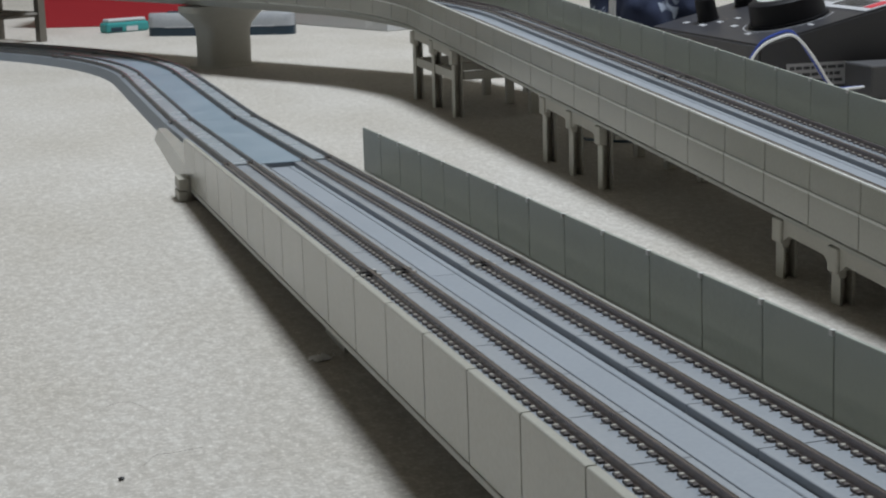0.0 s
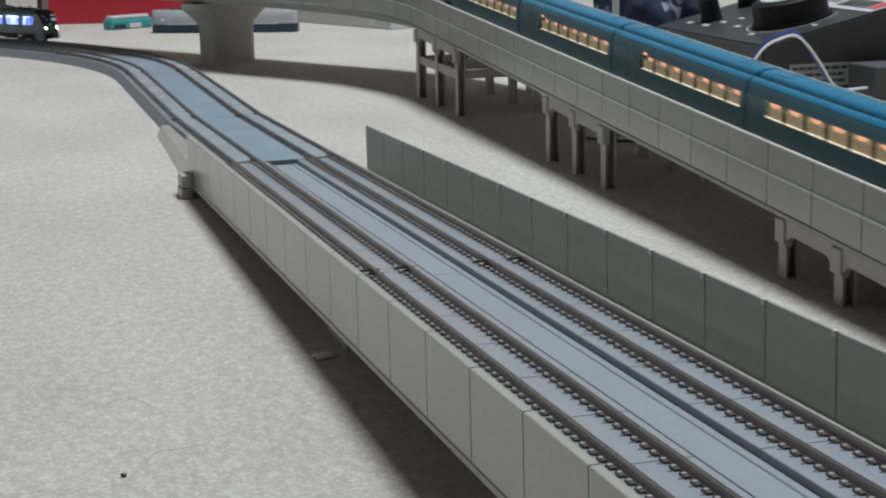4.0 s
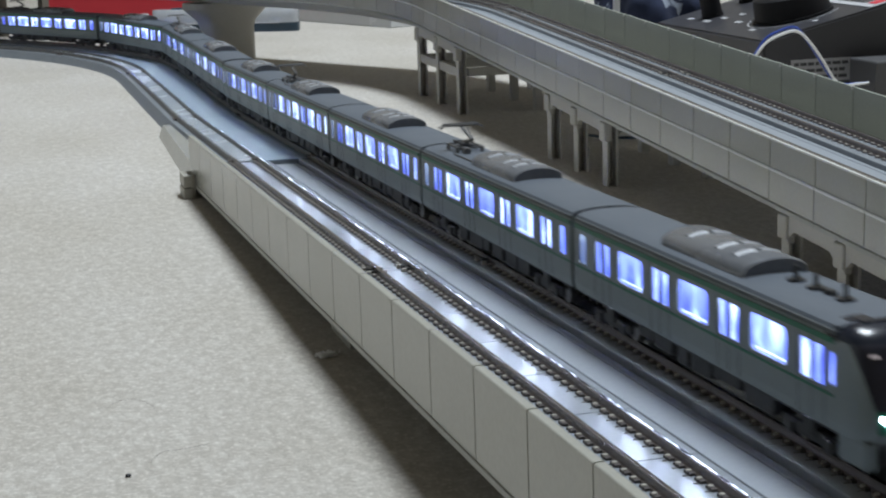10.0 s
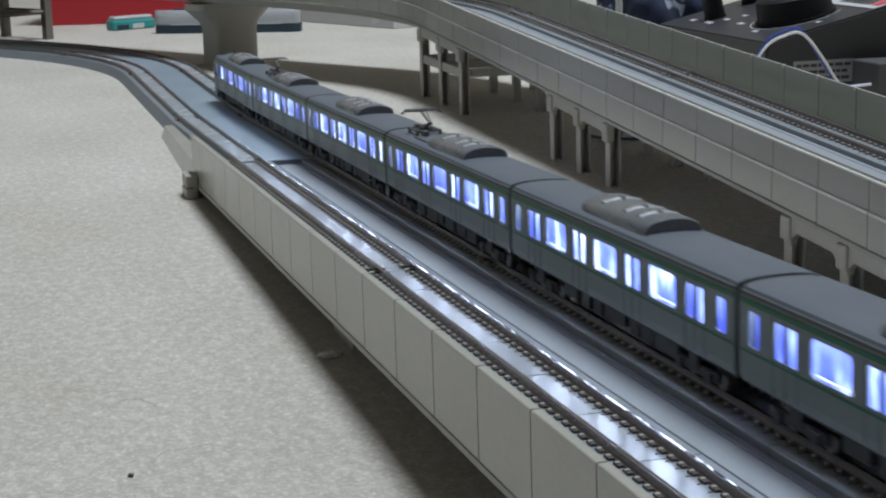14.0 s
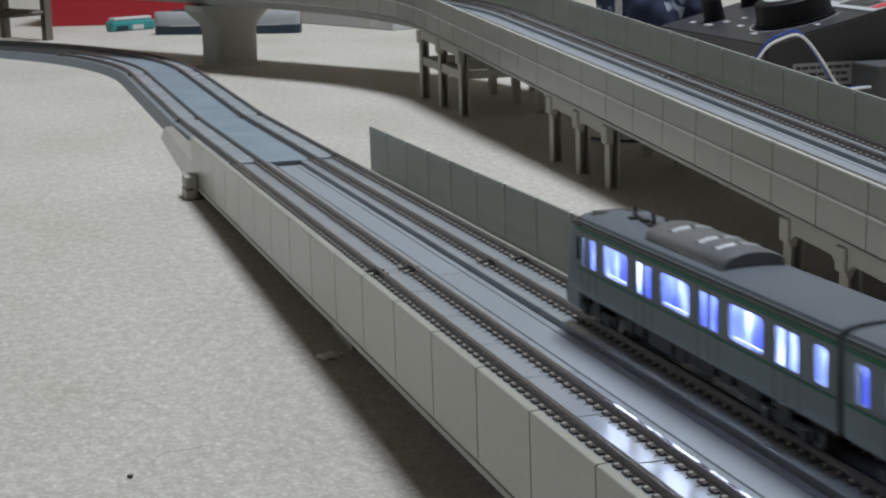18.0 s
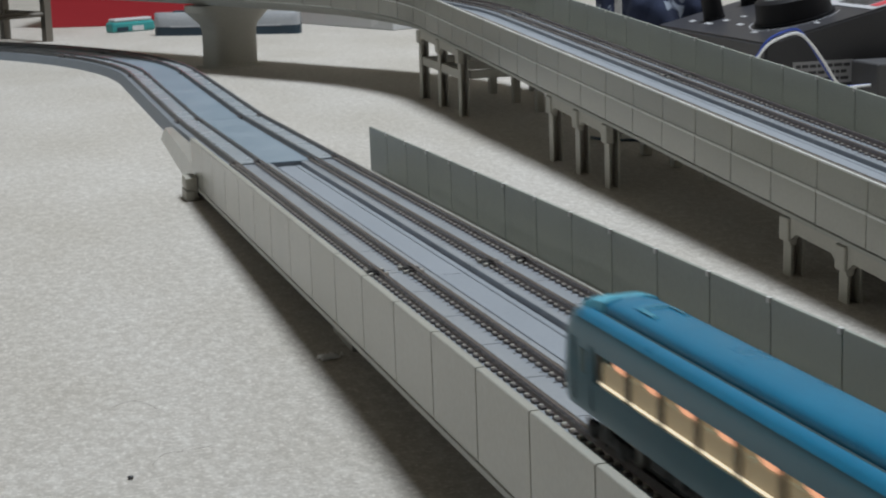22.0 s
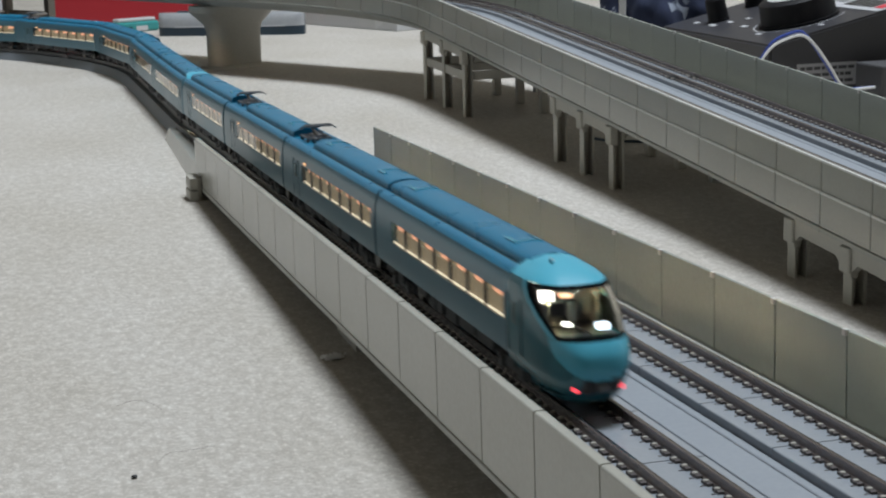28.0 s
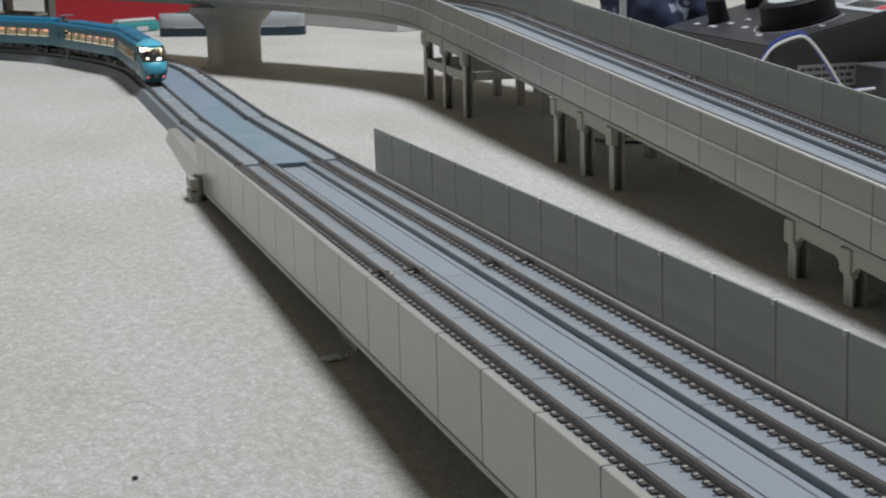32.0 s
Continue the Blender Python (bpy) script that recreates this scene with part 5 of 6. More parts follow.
            for p, q in zip(cols, cols[1:]):
                for j in range(2):
                    bm.faces.new((p[j], p[j + 1], q[j + 1], q[j]))
            part("fan_cowl", bm, FAN_SILVER, ac, local=True)
    if panto:
        pantograph(c, panto * 50, -panto, 25.6)
        roof_cable(c, panto * 42, panto * 24, 5.6, 25.2)
        roof_cable(c, panto * 42, panto * 24, -5.6, 25.2)
    for end in (-1, 1):
        if cab == end:
            continue
        bm = bmesh.new()
        box(bm, -6.2, 6.2, end * 66.3, end * 67.4, 7.5, 22.5)
        part("gangway", bm, UNDER, c, local=True)
    if cab:
        commuter_cab(c, cab)
    return c


def commuter_cab(c, end):
    """The flat black front with its green band and lamps."""
    yb = 56.4
    tip = [(3.4, 63.5), (6.8, 65.9), (8.6, 66.7), (11, 66.8), (12.2, 66.5), (18, 64.6), (22, 62.9), (23.6, 61.4), (24.6, 59.6), (25.2, 57.2)]
    wid = CW + [(24.6, 7.4), (25.2, 5.0)]
    lv = [6.8, 7.6, 8.4, 9.4, 10.4, 11.4] + [12.2 + 0.343 * j for j in range(30)] + [22.5, 23.0, 23.6, 24.2, 24.6, 25.0, 25.2]
    def flipped(bm):
        if end < 0:
            bmesh.ops.rotate(bm, cent=(0, 0, 0), matrix=Matrix.Rotation(math.pi, 3, "Z"), verts=bm.verts)
        return bm
    def keep_glass(x, z):
        return abs(x) < 0.985 - 0.23 * (22.5 - z) / 10.3 and 12.2 < z < 22.5
    def keep_band(x, z):
        return abs(x) < 0.74 and 8.4 < z < 12.2
    bm = bmesh.new()
    nose_skin(bm, wid, tip, yb, lv, 5.0, lambda x, z: not keep_glass(x, z) and not keep_band(x, z) and z < 22.5, seg=120)
    f = part("cab_front", flipped(bm), STEEL, c, local=True, smooth=True)
    bm = bmesh.new()
    nose_skin(bm, wid, tip, yb - 3.5, lv, 4.0, lambda x, z: z > 22.0, grow=0.6, seg=60)
    box(bm, -4.9, 4.9, yb - 3.6, yb + 1.5, 24.6, 25.25)
    part("cab_brow", flipped(bm), BROW_NAVY, f, local=True, smooth=True)
    # Unseen black wall, added to stop cabin light leaking out at the brow.
    bm = bmesh.new()
    box(bm, -8.7, 8.7, yb - 1.2, yb - 0.4, 7.0, 24.4)
    part("cab_light_block", flipped(bm), BLACK, f, local=True)
    bm = bmesh.new()
    nose_skin(bm, wid, tip, yb, lv, 5.0, keep_band, seg=120)
    part("green_band", flipped(bm), GREEN, f, local=True, smooth=True)
    bm = bmesh.new()
    nose_skin(bm, wid, tip, yb, lv, 5.0, keep_glass, seg=120)
    part("windshield", flipped(bm), DARK_GLASS, f, "glossy black front glass", local=True, smooth=True)
    def on_front(x, z):
        # the front face at a place, from the rounded plan
        w, yt = interp(wid, z), interp(tip, z)
        return yb + (yt - yb) * (1 - min(1, abs(x) / w) ** 5) ** 0.2
    for sx in (-1, 1):
        bm = bmesh.new()
        y = on_front(5.7, 10.9)
        box(bm, sx * 5.7 - 0.65, sx * 5.7 + 0.65, y - 0.5, y + 0.2, 10.3, 11.4, 0.3)
        part("headlight", flipped(bm), HEAD_WHITE if end > 0 else LAMP_OFF, f, "glowing white headlight" if end > 0 else "", local=True)
    for (x0, x1, z0, z1, mat, nm) in [(-7.9, -1.7, 20.1, 21.6, SIGN_DIM, "destination_sign"), (5.2, 7.2, 20.3, 21.2, SIGN_DIM, "number_sign"), (-6.8, -2.0, 16.5, 18.3, CAB_DIM, "cab_window_glow"), (3.0, 3.8, 17.0, 17.7, CAB_DIM, "cab_signal_lamp"), (0.3, 2.2, 12.9, 14.6, GREEN_GLOW, "green_door_sticker"), (-1.75, -1.55, 12.4, 21.6, UNDER, "door_frame"), (2.35, 2.55, 12.4, 21.6, UNDER, "door_frame"), (-1.5, 2.3, 12.5, 21.4, DOOR_BLACK, "front_door")] + [(-7.6 + 0.95 * j, -6.9 + 0.95 * j, 20.4, 21.3, SIGN_WHITE, "printed_bar") for j in range(6)] + [(5.5 + 0.8 * j, 6.0 + 0.8 * j, 20.5, 21.0, SIGN_WHITE, "printed_bar") for j in range(2)]:
        if end < 0 and nm not in ("destination_sign", "front_door", "door_frame"):
            continue
        bm = bmesh.new()
        xs = [x0 + (x1 - x0) * j / 6 for j in range(7)]
        lift = {"front_door": 0.04, "printed_bar": 0.2, "door_frame": 0.1}.get(nm, 0.14)
        zs = [z0 + (z1 - z0) * j / 4 for j in range(5)]
        cols = [[bm.verts.new((x, on_front(x, z) + lift, z)) for z in zs] for x in xs]
        for p, q in zip(cols, cols[1:]):
            for j in range(4):
                bm.faces.new((p[j], q[j], q[j + 1], p[j + 1]))
        g = bmesh.ops.extrude_face_region(bm, geom=list(bm.faces))
        bmesh.ops.translate(bm, vec=(0, -0.3, 0), verts=[v for v in g["geom"] if isinstance(v, bmesh.types.BMVert)])
        part(nm, flipped(bm), mat, f, local=True)
    bm = bmesh.new()
    for sx in (-1, 1):
        box(bm, sx * 7.6 - 1.2, sx * 7.6 + 1.2, 56.5, 65.6, 2.2, 7.2, 0.6)
    part("skirt", flipped(bm), STEEL, f, local=True)
    bm = bmesh.new()
    box(bm, -2.2, 2.2, 60, 66.6, 3.6, 6.0, 0.5)
    box(bm, -1.3, 1.3, 66, 68.4, 4.0, 5.6, 0.3)
    box(bm, -5.0, 5.0, 60, 63.5, 2.2, 6.6, 0.3)
    part("coupler", flipped(bm), UNDER, f, local=True)
    bm = bmesh.new()
    for y in (43, 32.5, 25):
        rod(bm, (0, y, 25), (0, y, 28.2), 0.5)
        cyl(bm, (0, y), 1.7, 25.1, 25.8, 10)
    box(bm, -0.8, 0.8, 36, 39, 25.2, 26.2, 0.2)
    part("roof_antenna", flipped(bm), BLACK, c, local=True)


BROW_NAVY = varied("cab_brow_navy_black", (0.012, 0.015, 0.024), (0.018, 0.022, 0.035), 0.24, spec=0.4, bump=0.0)
LAMP_OFF = shader("lamp_off_grey", (0.3, 0.3, 0.32), 0.2)
# A slight glow is put into the sticker, which is no lamp.
GREEN_GLOW = glowing("green_sticker_glow", (0.25, 0.75, 0.35), 0.12, (0.10, 0.30, 0.14))
SIGN_DIM = shader("sign_glass_grey", (0.05, 0.05, 0.055), 0.2)
DOOR_BLACK = shader("front_door_black", (0.02, 0.021, 0.023), 0.2)

# --- the blue express train ---
EW = [(2.6, 7.7), (4.2, 8.4), (5.6, 9.0), (7.2, 9.35), (12, 9.5), (17, 9.4), (19.5, 9.15), (21.4, 8.75), (22.7, 8.2), (23.5, 7.4)]
E_TOP = 23.5
E_LEVELS = [6.2, 7.2, 9.5, 12, 12.7, 18.2, 19.5, 20.6, 21.4, 22.0, 22.7, 23.1, E_TOP]
E_TIP = [(2.6, 70.0), (3.4, 71.4), (5, 72.6), (7, 73.2), (9, 73.3), (11, 72.8), (12.5, 71.9), (14.2, 70.5), (18, 67.6), (21, 64.2), (22.5, 62.0), (E_TOP, 59.6), (24.6, 56.0), (25.6, 51.2), (26.2, 46.7)]
E_WINDOWS = {"nose": (-52.0, 42.5), "flat": (-49.5, 47.0), "": (-62.5, 34.5)}


def blob(bm, c, r, n=10, m=6):
    """A rounded lump: an ellipsoid about c."""
    rings = []
    for i in range(1, m):
        a = math.pi * i / m
        rings.append([bm.verts.new((c[0] + r[0] * math.sin(a) * math.cos(2 * math.pi * k / n), c[1] + r[1] * math.sin(a) * math.sin(2 * math.pi * k / n), c[2] + r[2] * math.cos(a))) for k in range(n)])
    for p, q in zip(rings, rings[1:]):
        for k in range(n):
            bm.faces.new((p[k], q[k], q[(k + 1) % n], p[(k + 1) % n]))
    bm.faces.new(rings[0]), bm.faces.new(rings[-1][::-1])


def express_car(label, cab="", panto=0, seed=1, lamp_side=-1, longer=False):
    """A car of the express; y forward. cab: "nose" a long rounded nose at +y, "flat" an upright gangway cab at +y, or none."""
    c = thing("express_train_car", 0, 0, 0, label, "model train car", group="cars of the blue express trains")
    wins = (-54.8, 50.0) if longer else E_WINDOWS[cab]
    y0, y1 = (-68.8, 69.6) if longer or cab == "nose" else (-63.5, 66.5) if cab else (-66.8, 66.8)
    yb = 44.0 if cab == "nose" else y1 - 9.5 if cab else y1
    n = 7
    d = (wins[1] - wins[0]) / n
    holes = [(*wins, 12.7, 18.2)]
    bm = bmesh.new()
    side_shell(bm, EW, E_LEVELS, y0, yb, holes, 0.4)
    end_wall(bm, EW, E_LEVELS, y0)
    if not cab:
        end_wall(bm, EW, E_LEVELS, y1)
    part("body", bm, TEAL_SIDE, c, local=True, smooth=True)
    # roof: flat shoulders and the long raised fairing
    bm = bmesh.new()
    w = interp(EW, E_TOP)
    bm.faces.new([bm.verts.new(p) for p in ((-w, y0, E_TOP), (w, y0, E_TOP), (w, yb, E_TOP), (-w, yb, E_TOP))])
    for sx in (-1, 1):
        vs = [bm.verts.new((sx * x, y, z)) for y in (y0, yb) for x, z in ((8.45, 22.45), (8.0, 23.15), (7.3, 23.72), (6.1, 23.8))]
        for k in range(3):
            bm.faces.new((vs[k], vs[k + 1], vs[k + 5], vs[k + 4]))
    part("roof", bm, TEAL_ROOF, c, local=True, smooth=True)
    f0, f1 = y0 + 0.5, (yb + 2.0 if cab == "nose" else y1 - 10 if cab else y1 - 0.5)
    if panto > 0:
        f1 = y1 - 30
    if panto < 0:
        f0 = y0 + 30
    bm = bmesh.new()
    rings = []
    m = 12
    e0, e1 = (0.6 if panto < 0 else 0.93), (1.0 if cab == "nose" else 0.6 if panto > 0 or cab else 0.93)
    for y, k in ((f0, e0), (f0 + 1.2, (e0 + 1.5) / 2.5), (f0 + 4, 1.0), (f1 - 9, 1.0), (f1 - 3.5, (e1 + 3) / 4), (f1, e1)):
        rings.append([bm.verts.new((-5.2 * (0.72 + 0.28 * k) * math.cos(math.pi * j / m), y, 23.3 + 3.0 * k * math.sin(math.pi * j / m) ** 0.55)) for j in range(m + 1)])
    for a, b in zip(rings, rings[1:]):
        for j in range(m):
            bm.faces.new((a[j], a[j + 1], b[j + 1], b[j]))
    bm.faces.new(rings[0][::-1]), bm.faces.new(rings[-1])
    fr = part("roof_fairing", bm, TEAL_ROOF, c, "raised blue roof fairing", local=True, smooth=True)
    for sx in (-1, 1):
        # Flat dark strip: the shade beside the fairing, painted along the groove.
        bm = bmesh.new()
        box(bm, sx * 5.7 - 0.5, sx * 5.7 + 0.5, f0 + 1, f1 - 4, 23.3, 23.62)
        part("roof_groove_shade", bm, TEAL_GAP, c, local=True)

    def top(x):
        return 23.32 + 3.0 * math.sin(math.acos(min(1, abs(x) / 5.2))) ** 0.55
    for y in (f0 + 15, f1 - 18):
        # a hatch: a raised pale rim, open to the rear
        bm = bmesh.new()
        for xa, xb, ya, yb2 in ((-3.2, 3.2, 2.6, 3.6), (-3.2, -2.3, -3.4, 2.6), (2.3, 3.2, -3.4, 2.6)):
            xs = [xa + (xb - xa) * j / 4 for j in range(5)]
            vs = [[bm.verts.new((x, y + yy, top(x) + lift)) for x in xs] for yy, lift in ((ya - 0.15, -0.1), (ya, 0.22), (yb2, 0.22), (yb2 + 0.15, -0.1))]
            for r0, r1 in zip(vs, vs[1:]):
                for k in range(4):
                    bm.faces.new((r0[k], r0[k + 1], r1[k + 1], r1[k]))
        part("roof_hatch", bm, TEAL_PALE, fr, local=True)
    # windows: pillars, panes and the lit cabin behind them
    for sx in (-1, 1):
        for k in range(n):
            a, b = wins[0] + k * d, wins[0] + (k + 1) * d
            bm = bmesh.new()
            box(bm, sx * 9.18 - 0.08, sx * 9.18 + 0.08, a, b, 12.6, 18.3)
            o = part("window_pane", bm, PANE, c, local=True)
            o.visible_shadow = False
            bm = bmesh.new()
            box(bm, sx * 8.8 - 0.25, sx * 8.8 + 0.25, b - 1.3, b - 0.1, 12.6, 18.3)
            part("window_pillar", bm, PILLAR, c, local=True)
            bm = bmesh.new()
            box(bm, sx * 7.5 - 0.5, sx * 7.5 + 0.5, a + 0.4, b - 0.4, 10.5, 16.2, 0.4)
            s = part("seat", bm, CREAM_GLOW, c, "cream seat with the cabin lamp's glow painted in", local=True)
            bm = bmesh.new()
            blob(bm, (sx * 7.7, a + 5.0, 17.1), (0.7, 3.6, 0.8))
            part("headrest", bm, ORANGE_GLOW, s, local=True, smooth=True)
            # Glowing bar that paints the glint along the pane's bottom, no real lamp.
            bm = bmesh.new()
            box(bm, sx * 8.6 - 0.2, sx * 8.6 + 0.2, a + 0.1, b - 0.1, 12.7, 13.0)
            part("sill_glint", bm, WARM_GLASS, c, local=True)
        bm = bmesh.new()
        yd = 49.0 if cab == "nose" else y1 - 14 if cab else 43.5
        for yy in (yd - 4.2, yd + 4.2):
            box(bm, sx * 9.42 - 0.1, sx * 9.42 + 0.1, yy - 0.12, yy + 0.12, 7.5, 19.0)
        part("door_seam", bm, TEAL_GAP, c, local=True)
        bm = bmesh.new()
        box(bm, sx * 9.42 - 0.1, sx * 9.42 + 0.1, yd - 1.4, yd + 1.4, 13.3, 17.6)
        part("door_window", bm, DOOR_GLASS, c, local=True)
        bm = bmesh.new()
        box(bm, sx * 9.3 - 0.1, sx * 9.3 + 0.12, wins[1] - 7.0, wins[1] - 4.4, 18.7, 19.3)
        if not cab:
            part("door_lamp", bm, ORANGE_LAMP, c, local=True)
        else:
            bm.free()
    bm = bmesh.new()
    box(bm, -6.6, 6.6, wins[0] - 3, wins[1] + 1, 9.4, 12.6)
    part("cabin_liner", bm, CREAM, c, local=True)
    bm = bmesh.new()
    box(bm, -3.9, 3.9, wins[0] - 4, wins[1] + 1, 19.3, 19.8)
    part("cabin_lamp", bm, WARM_BAR, c, "warm glowing cabin lamp", local=True)
    # Added plates: block the lamp's side light and glow behind the windows.
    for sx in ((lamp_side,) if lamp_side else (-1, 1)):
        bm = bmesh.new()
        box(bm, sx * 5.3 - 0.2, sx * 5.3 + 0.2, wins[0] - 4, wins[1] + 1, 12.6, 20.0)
        part("added_lamp_shield", bm, CREAM_GLOW, c, "glowing cream strip added to block the cabin lamp's side light", local=True)
    underfloor(c, y0 + 2, yb - 2, seed)
    bogie(c, -46), bogie(c, 44 if cab else 46)
    bm = bmesh.new()
    box(bm, -7.0, 7.0, y0 - 0.9, y0 + 0.2, 6.5, 21.8)
    if not cab:
        box(bm, -7.0, 7.0, y1 - 0.2, y1 + 0.9, 6.5, 21.8)
    part("gangway", bm, TEAL_GAP, c, local=True)
    if panto:
        pantograph(c, panto * (y1 - 12.5), panto, 23.7, 4.4, 4.6)
    if cab == "nose":
        express_nose(c, yb)
    if cab == "flat":
        flat_cab(c, y1)
    return c


def flat_cab(c, y):
    """The blunt coupling front: rounded corners, dark glass, gangway door, sloping brow, two small red lamps."""
    tip = [(6.2, y - 0.4), (12, y), (18, y - 0.5), (20.6, y - 1.4), (22.5, y - 3.2), (E_TOP, y - 4.6)]
    bm = bmesh.new()
    nose_skin(bm, EW, tip, y - 9.5, E_LEVELS, 3.4, lambda x, z: True)
    top_ring = sorted((v for v in bm.verts if abs(v.co.z - E_TOP) < 1e-4), key=lambda v: v.co.x)
    bm.faces.new(top_ring)
    part("cab_front", bm, TEAL_SIDE, c, local=True, smooth=True)
    bm = bmesh.new()
    rings = []
    for yy, z, w in ((y - 14, 26.0, 5.0), (y - 9, 25.6, 5.6), (y - 6, 24.8, 6.0), (y - 4.2, 23.4, 5.6)):
        rings.append([bm.verts.new(p) for p in ((-w - 0.6, yy, 23.0), (-w, yy, z - 0.6), (-w * 0.6, yy, z), (w * 0.6, yy, z), (w, yy, z - 0.6), (w + 0.6, yy, 23.0))])
    for p, q in zip(rings, rings[1:]):
        for k in range(5):
            bm.faces.new((p[k], p[k + 1], q[k + 1], q[k]))
    bm.faces.new(rings[0][::-1]), bm.faces.new(rings[-1])
    part("brow", bm, TEAL_NOSE, c, "glossy sloping brow, its highlight painted in as light blue", local=True, smooth=True)
    bm = bmesh.new()
    for sx in (-1, 1):
        box(bm, sx * 4.6 - 1.6, sx * 4.6 + 1.6, y - 2.2, y + 0.05, 13.5, 20.0, 0.2)
    part("cab_window", bm, DARK_GLASS, c, local=True)
    bm = bmesh.new()
    box(bm, -2.8, 2.8, y - 2, y + 0.5, 6.5, 20.2, 0.3)
    part("gangway_door", bm, TEAL_GAP, c, local=True)
    for sx in (-1, 1):
        bm = bmesh.new()
        box(bm, sx * 7.0 - 0.5, sx * 7.0 + 0.5, y - 3.2, y - 1.6, 17.4, 18.4, 0.15)
        part("taillight", bm, TAIL_RED, c, local=True)


PILLAR = shader("window_pillar_brown", (0.045, 0.034, 0.024), 0.5)
DOOR_GLASS = shader("door_glass_dim", (0.10, 0.16, 0.17), 0.1)


def express_nose(c, yb):
    lv = [2.6, 3.4, 4.2, 5.0, 5.8, 6.4, 7.0, 7.6, 8.2, 8.8, 9.4, 10, 10.6, 11.2, 11.8, 12.4, 13, 13.6, 14.0, 14.4, 14.8, 15.2, 15.6, 16, 16.5, 17, 17.5, 18, 18.5, 19, 19.7, 20.4, 20.9, 21.4, 22.0, 22.7, E_TOP, 24.1, 24.6, 25.1, 25.6, 26.0, 26.2]
    wid = EW + [(24.6, 5.6), (25.6, 3.9), (26.2, 1.6)]
    N = 3.1
    def keep_glass(x, z):
        k = (z - 13.6) / 8.9
        return 13.6 < z < 22.5 and (abs(x) < 0.96 - 0.24 * (1 - k) ** 2 or (x < 0 and z < 19.7 and x > -0.997))
    def keep_pale(x, z):
        k = min(1, (z - 13.6) / 8.9)
        return z > 13.6 and (z > 22.5 or abs(x) < 0.975 - 0.155 * (1 - k) ** 2)
    def keep_tongue(x, z):
        return 6.4 < z < 13.6 and abs(x) < 0.80 * max(0, 1 - ((13.6 - z) / 7.0) ** 2.4) ** 0.45 + 0.02
    bm = bmesh.new()
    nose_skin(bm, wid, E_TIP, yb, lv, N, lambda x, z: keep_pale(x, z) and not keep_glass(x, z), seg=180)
    nose = part("nose", bm, TEAL_NOSE, c, "smooth glossy rounded nose, lamp light painted in as light blue", local=True, smooth=True)
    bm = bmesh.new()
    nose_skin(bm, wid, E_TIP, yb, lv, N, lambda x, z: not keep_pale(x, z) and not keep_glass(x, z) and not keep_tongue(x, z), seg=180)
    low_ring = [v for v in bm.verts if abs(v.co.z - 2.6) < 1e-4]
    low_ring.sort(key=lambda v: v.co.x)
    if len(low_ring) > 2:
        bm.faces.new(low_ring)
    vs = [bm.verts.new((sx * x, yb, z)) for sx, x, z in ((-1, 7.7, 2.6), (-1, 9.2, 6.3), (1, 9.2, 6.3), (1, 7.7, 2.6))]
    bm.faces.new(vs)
    part("cheek", bm, TEAL_CHEEK, nose, "lower nose with its shade painted in as darker blue", local=True, smooth=True)
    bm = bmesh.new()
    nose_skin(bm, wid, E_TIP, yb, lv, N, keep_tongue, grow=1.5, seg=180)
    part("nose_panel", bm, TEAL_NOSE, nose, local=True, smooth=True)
    bm = bmesh.new()
    nose_skin(bm, wid, E_TIP, yb, lv, N, keep_glass, grow=0.25, seg=180)
    g = part("windshield", bm, WIND_GLASS, nose, "wide wrap-around windshield, lit from within", local=True, smooth=True)
    g.visible_shadow = False
    bm = bmesh.new()
    nose_skin(bm, wid, E_TIP, yb, lv, N, lambda x, z: keep_glass(x, z) and (z > 22.0 or z < 14.5 or abs(x) > 0.96 - 0.24 * (1 - (z - 13.6) / 8.9) ** 2 - 0.055), grow=0.4, seg=180)
    part("windshield_frame", bm, FRAME_BLACK, nose, local=True, smooth=True)
    # the light unit behind the cab: a bright strip that shines out past its shield through the far windows
    bm = bmesh.new()
    box(bm, 0.6, 3.6, 20, 40, 18.8, 19.2)
    part("light_unit", bm, UNIT_LAMP, c, "bright warm lamp strip behind the cab", local=True)
    # Unseen plate, added to keep the strip's light from the near windows.
    bm = bmesh.new()
    box(bm, 4.0, 4.4, 19, 41, 15.6, 19.2)
    part("added_light_shield", bm, CREAM, c, local=True)
    # cab behind the glass
    bm = bmesh.new()
    box(bm, -7.4, 7.4, 47, 49, 12.5, 21.0)
    part("cab_partition", bm, CAB_DARK, nose, local=True)
    bm = bmesh.new()
    for sx in (-1, 1):
        box(bm, sx * 8.0 - 0.3, sx * 8.0 + 0.3, 46, 58 if sx > 0 else 50, 13.0, 19.0)
    box(bm, -6.5, 6.5, 46, 56, 21.0, 21.4)
    part("cab_lining", bm, CAB_DARK, nose, local=True)
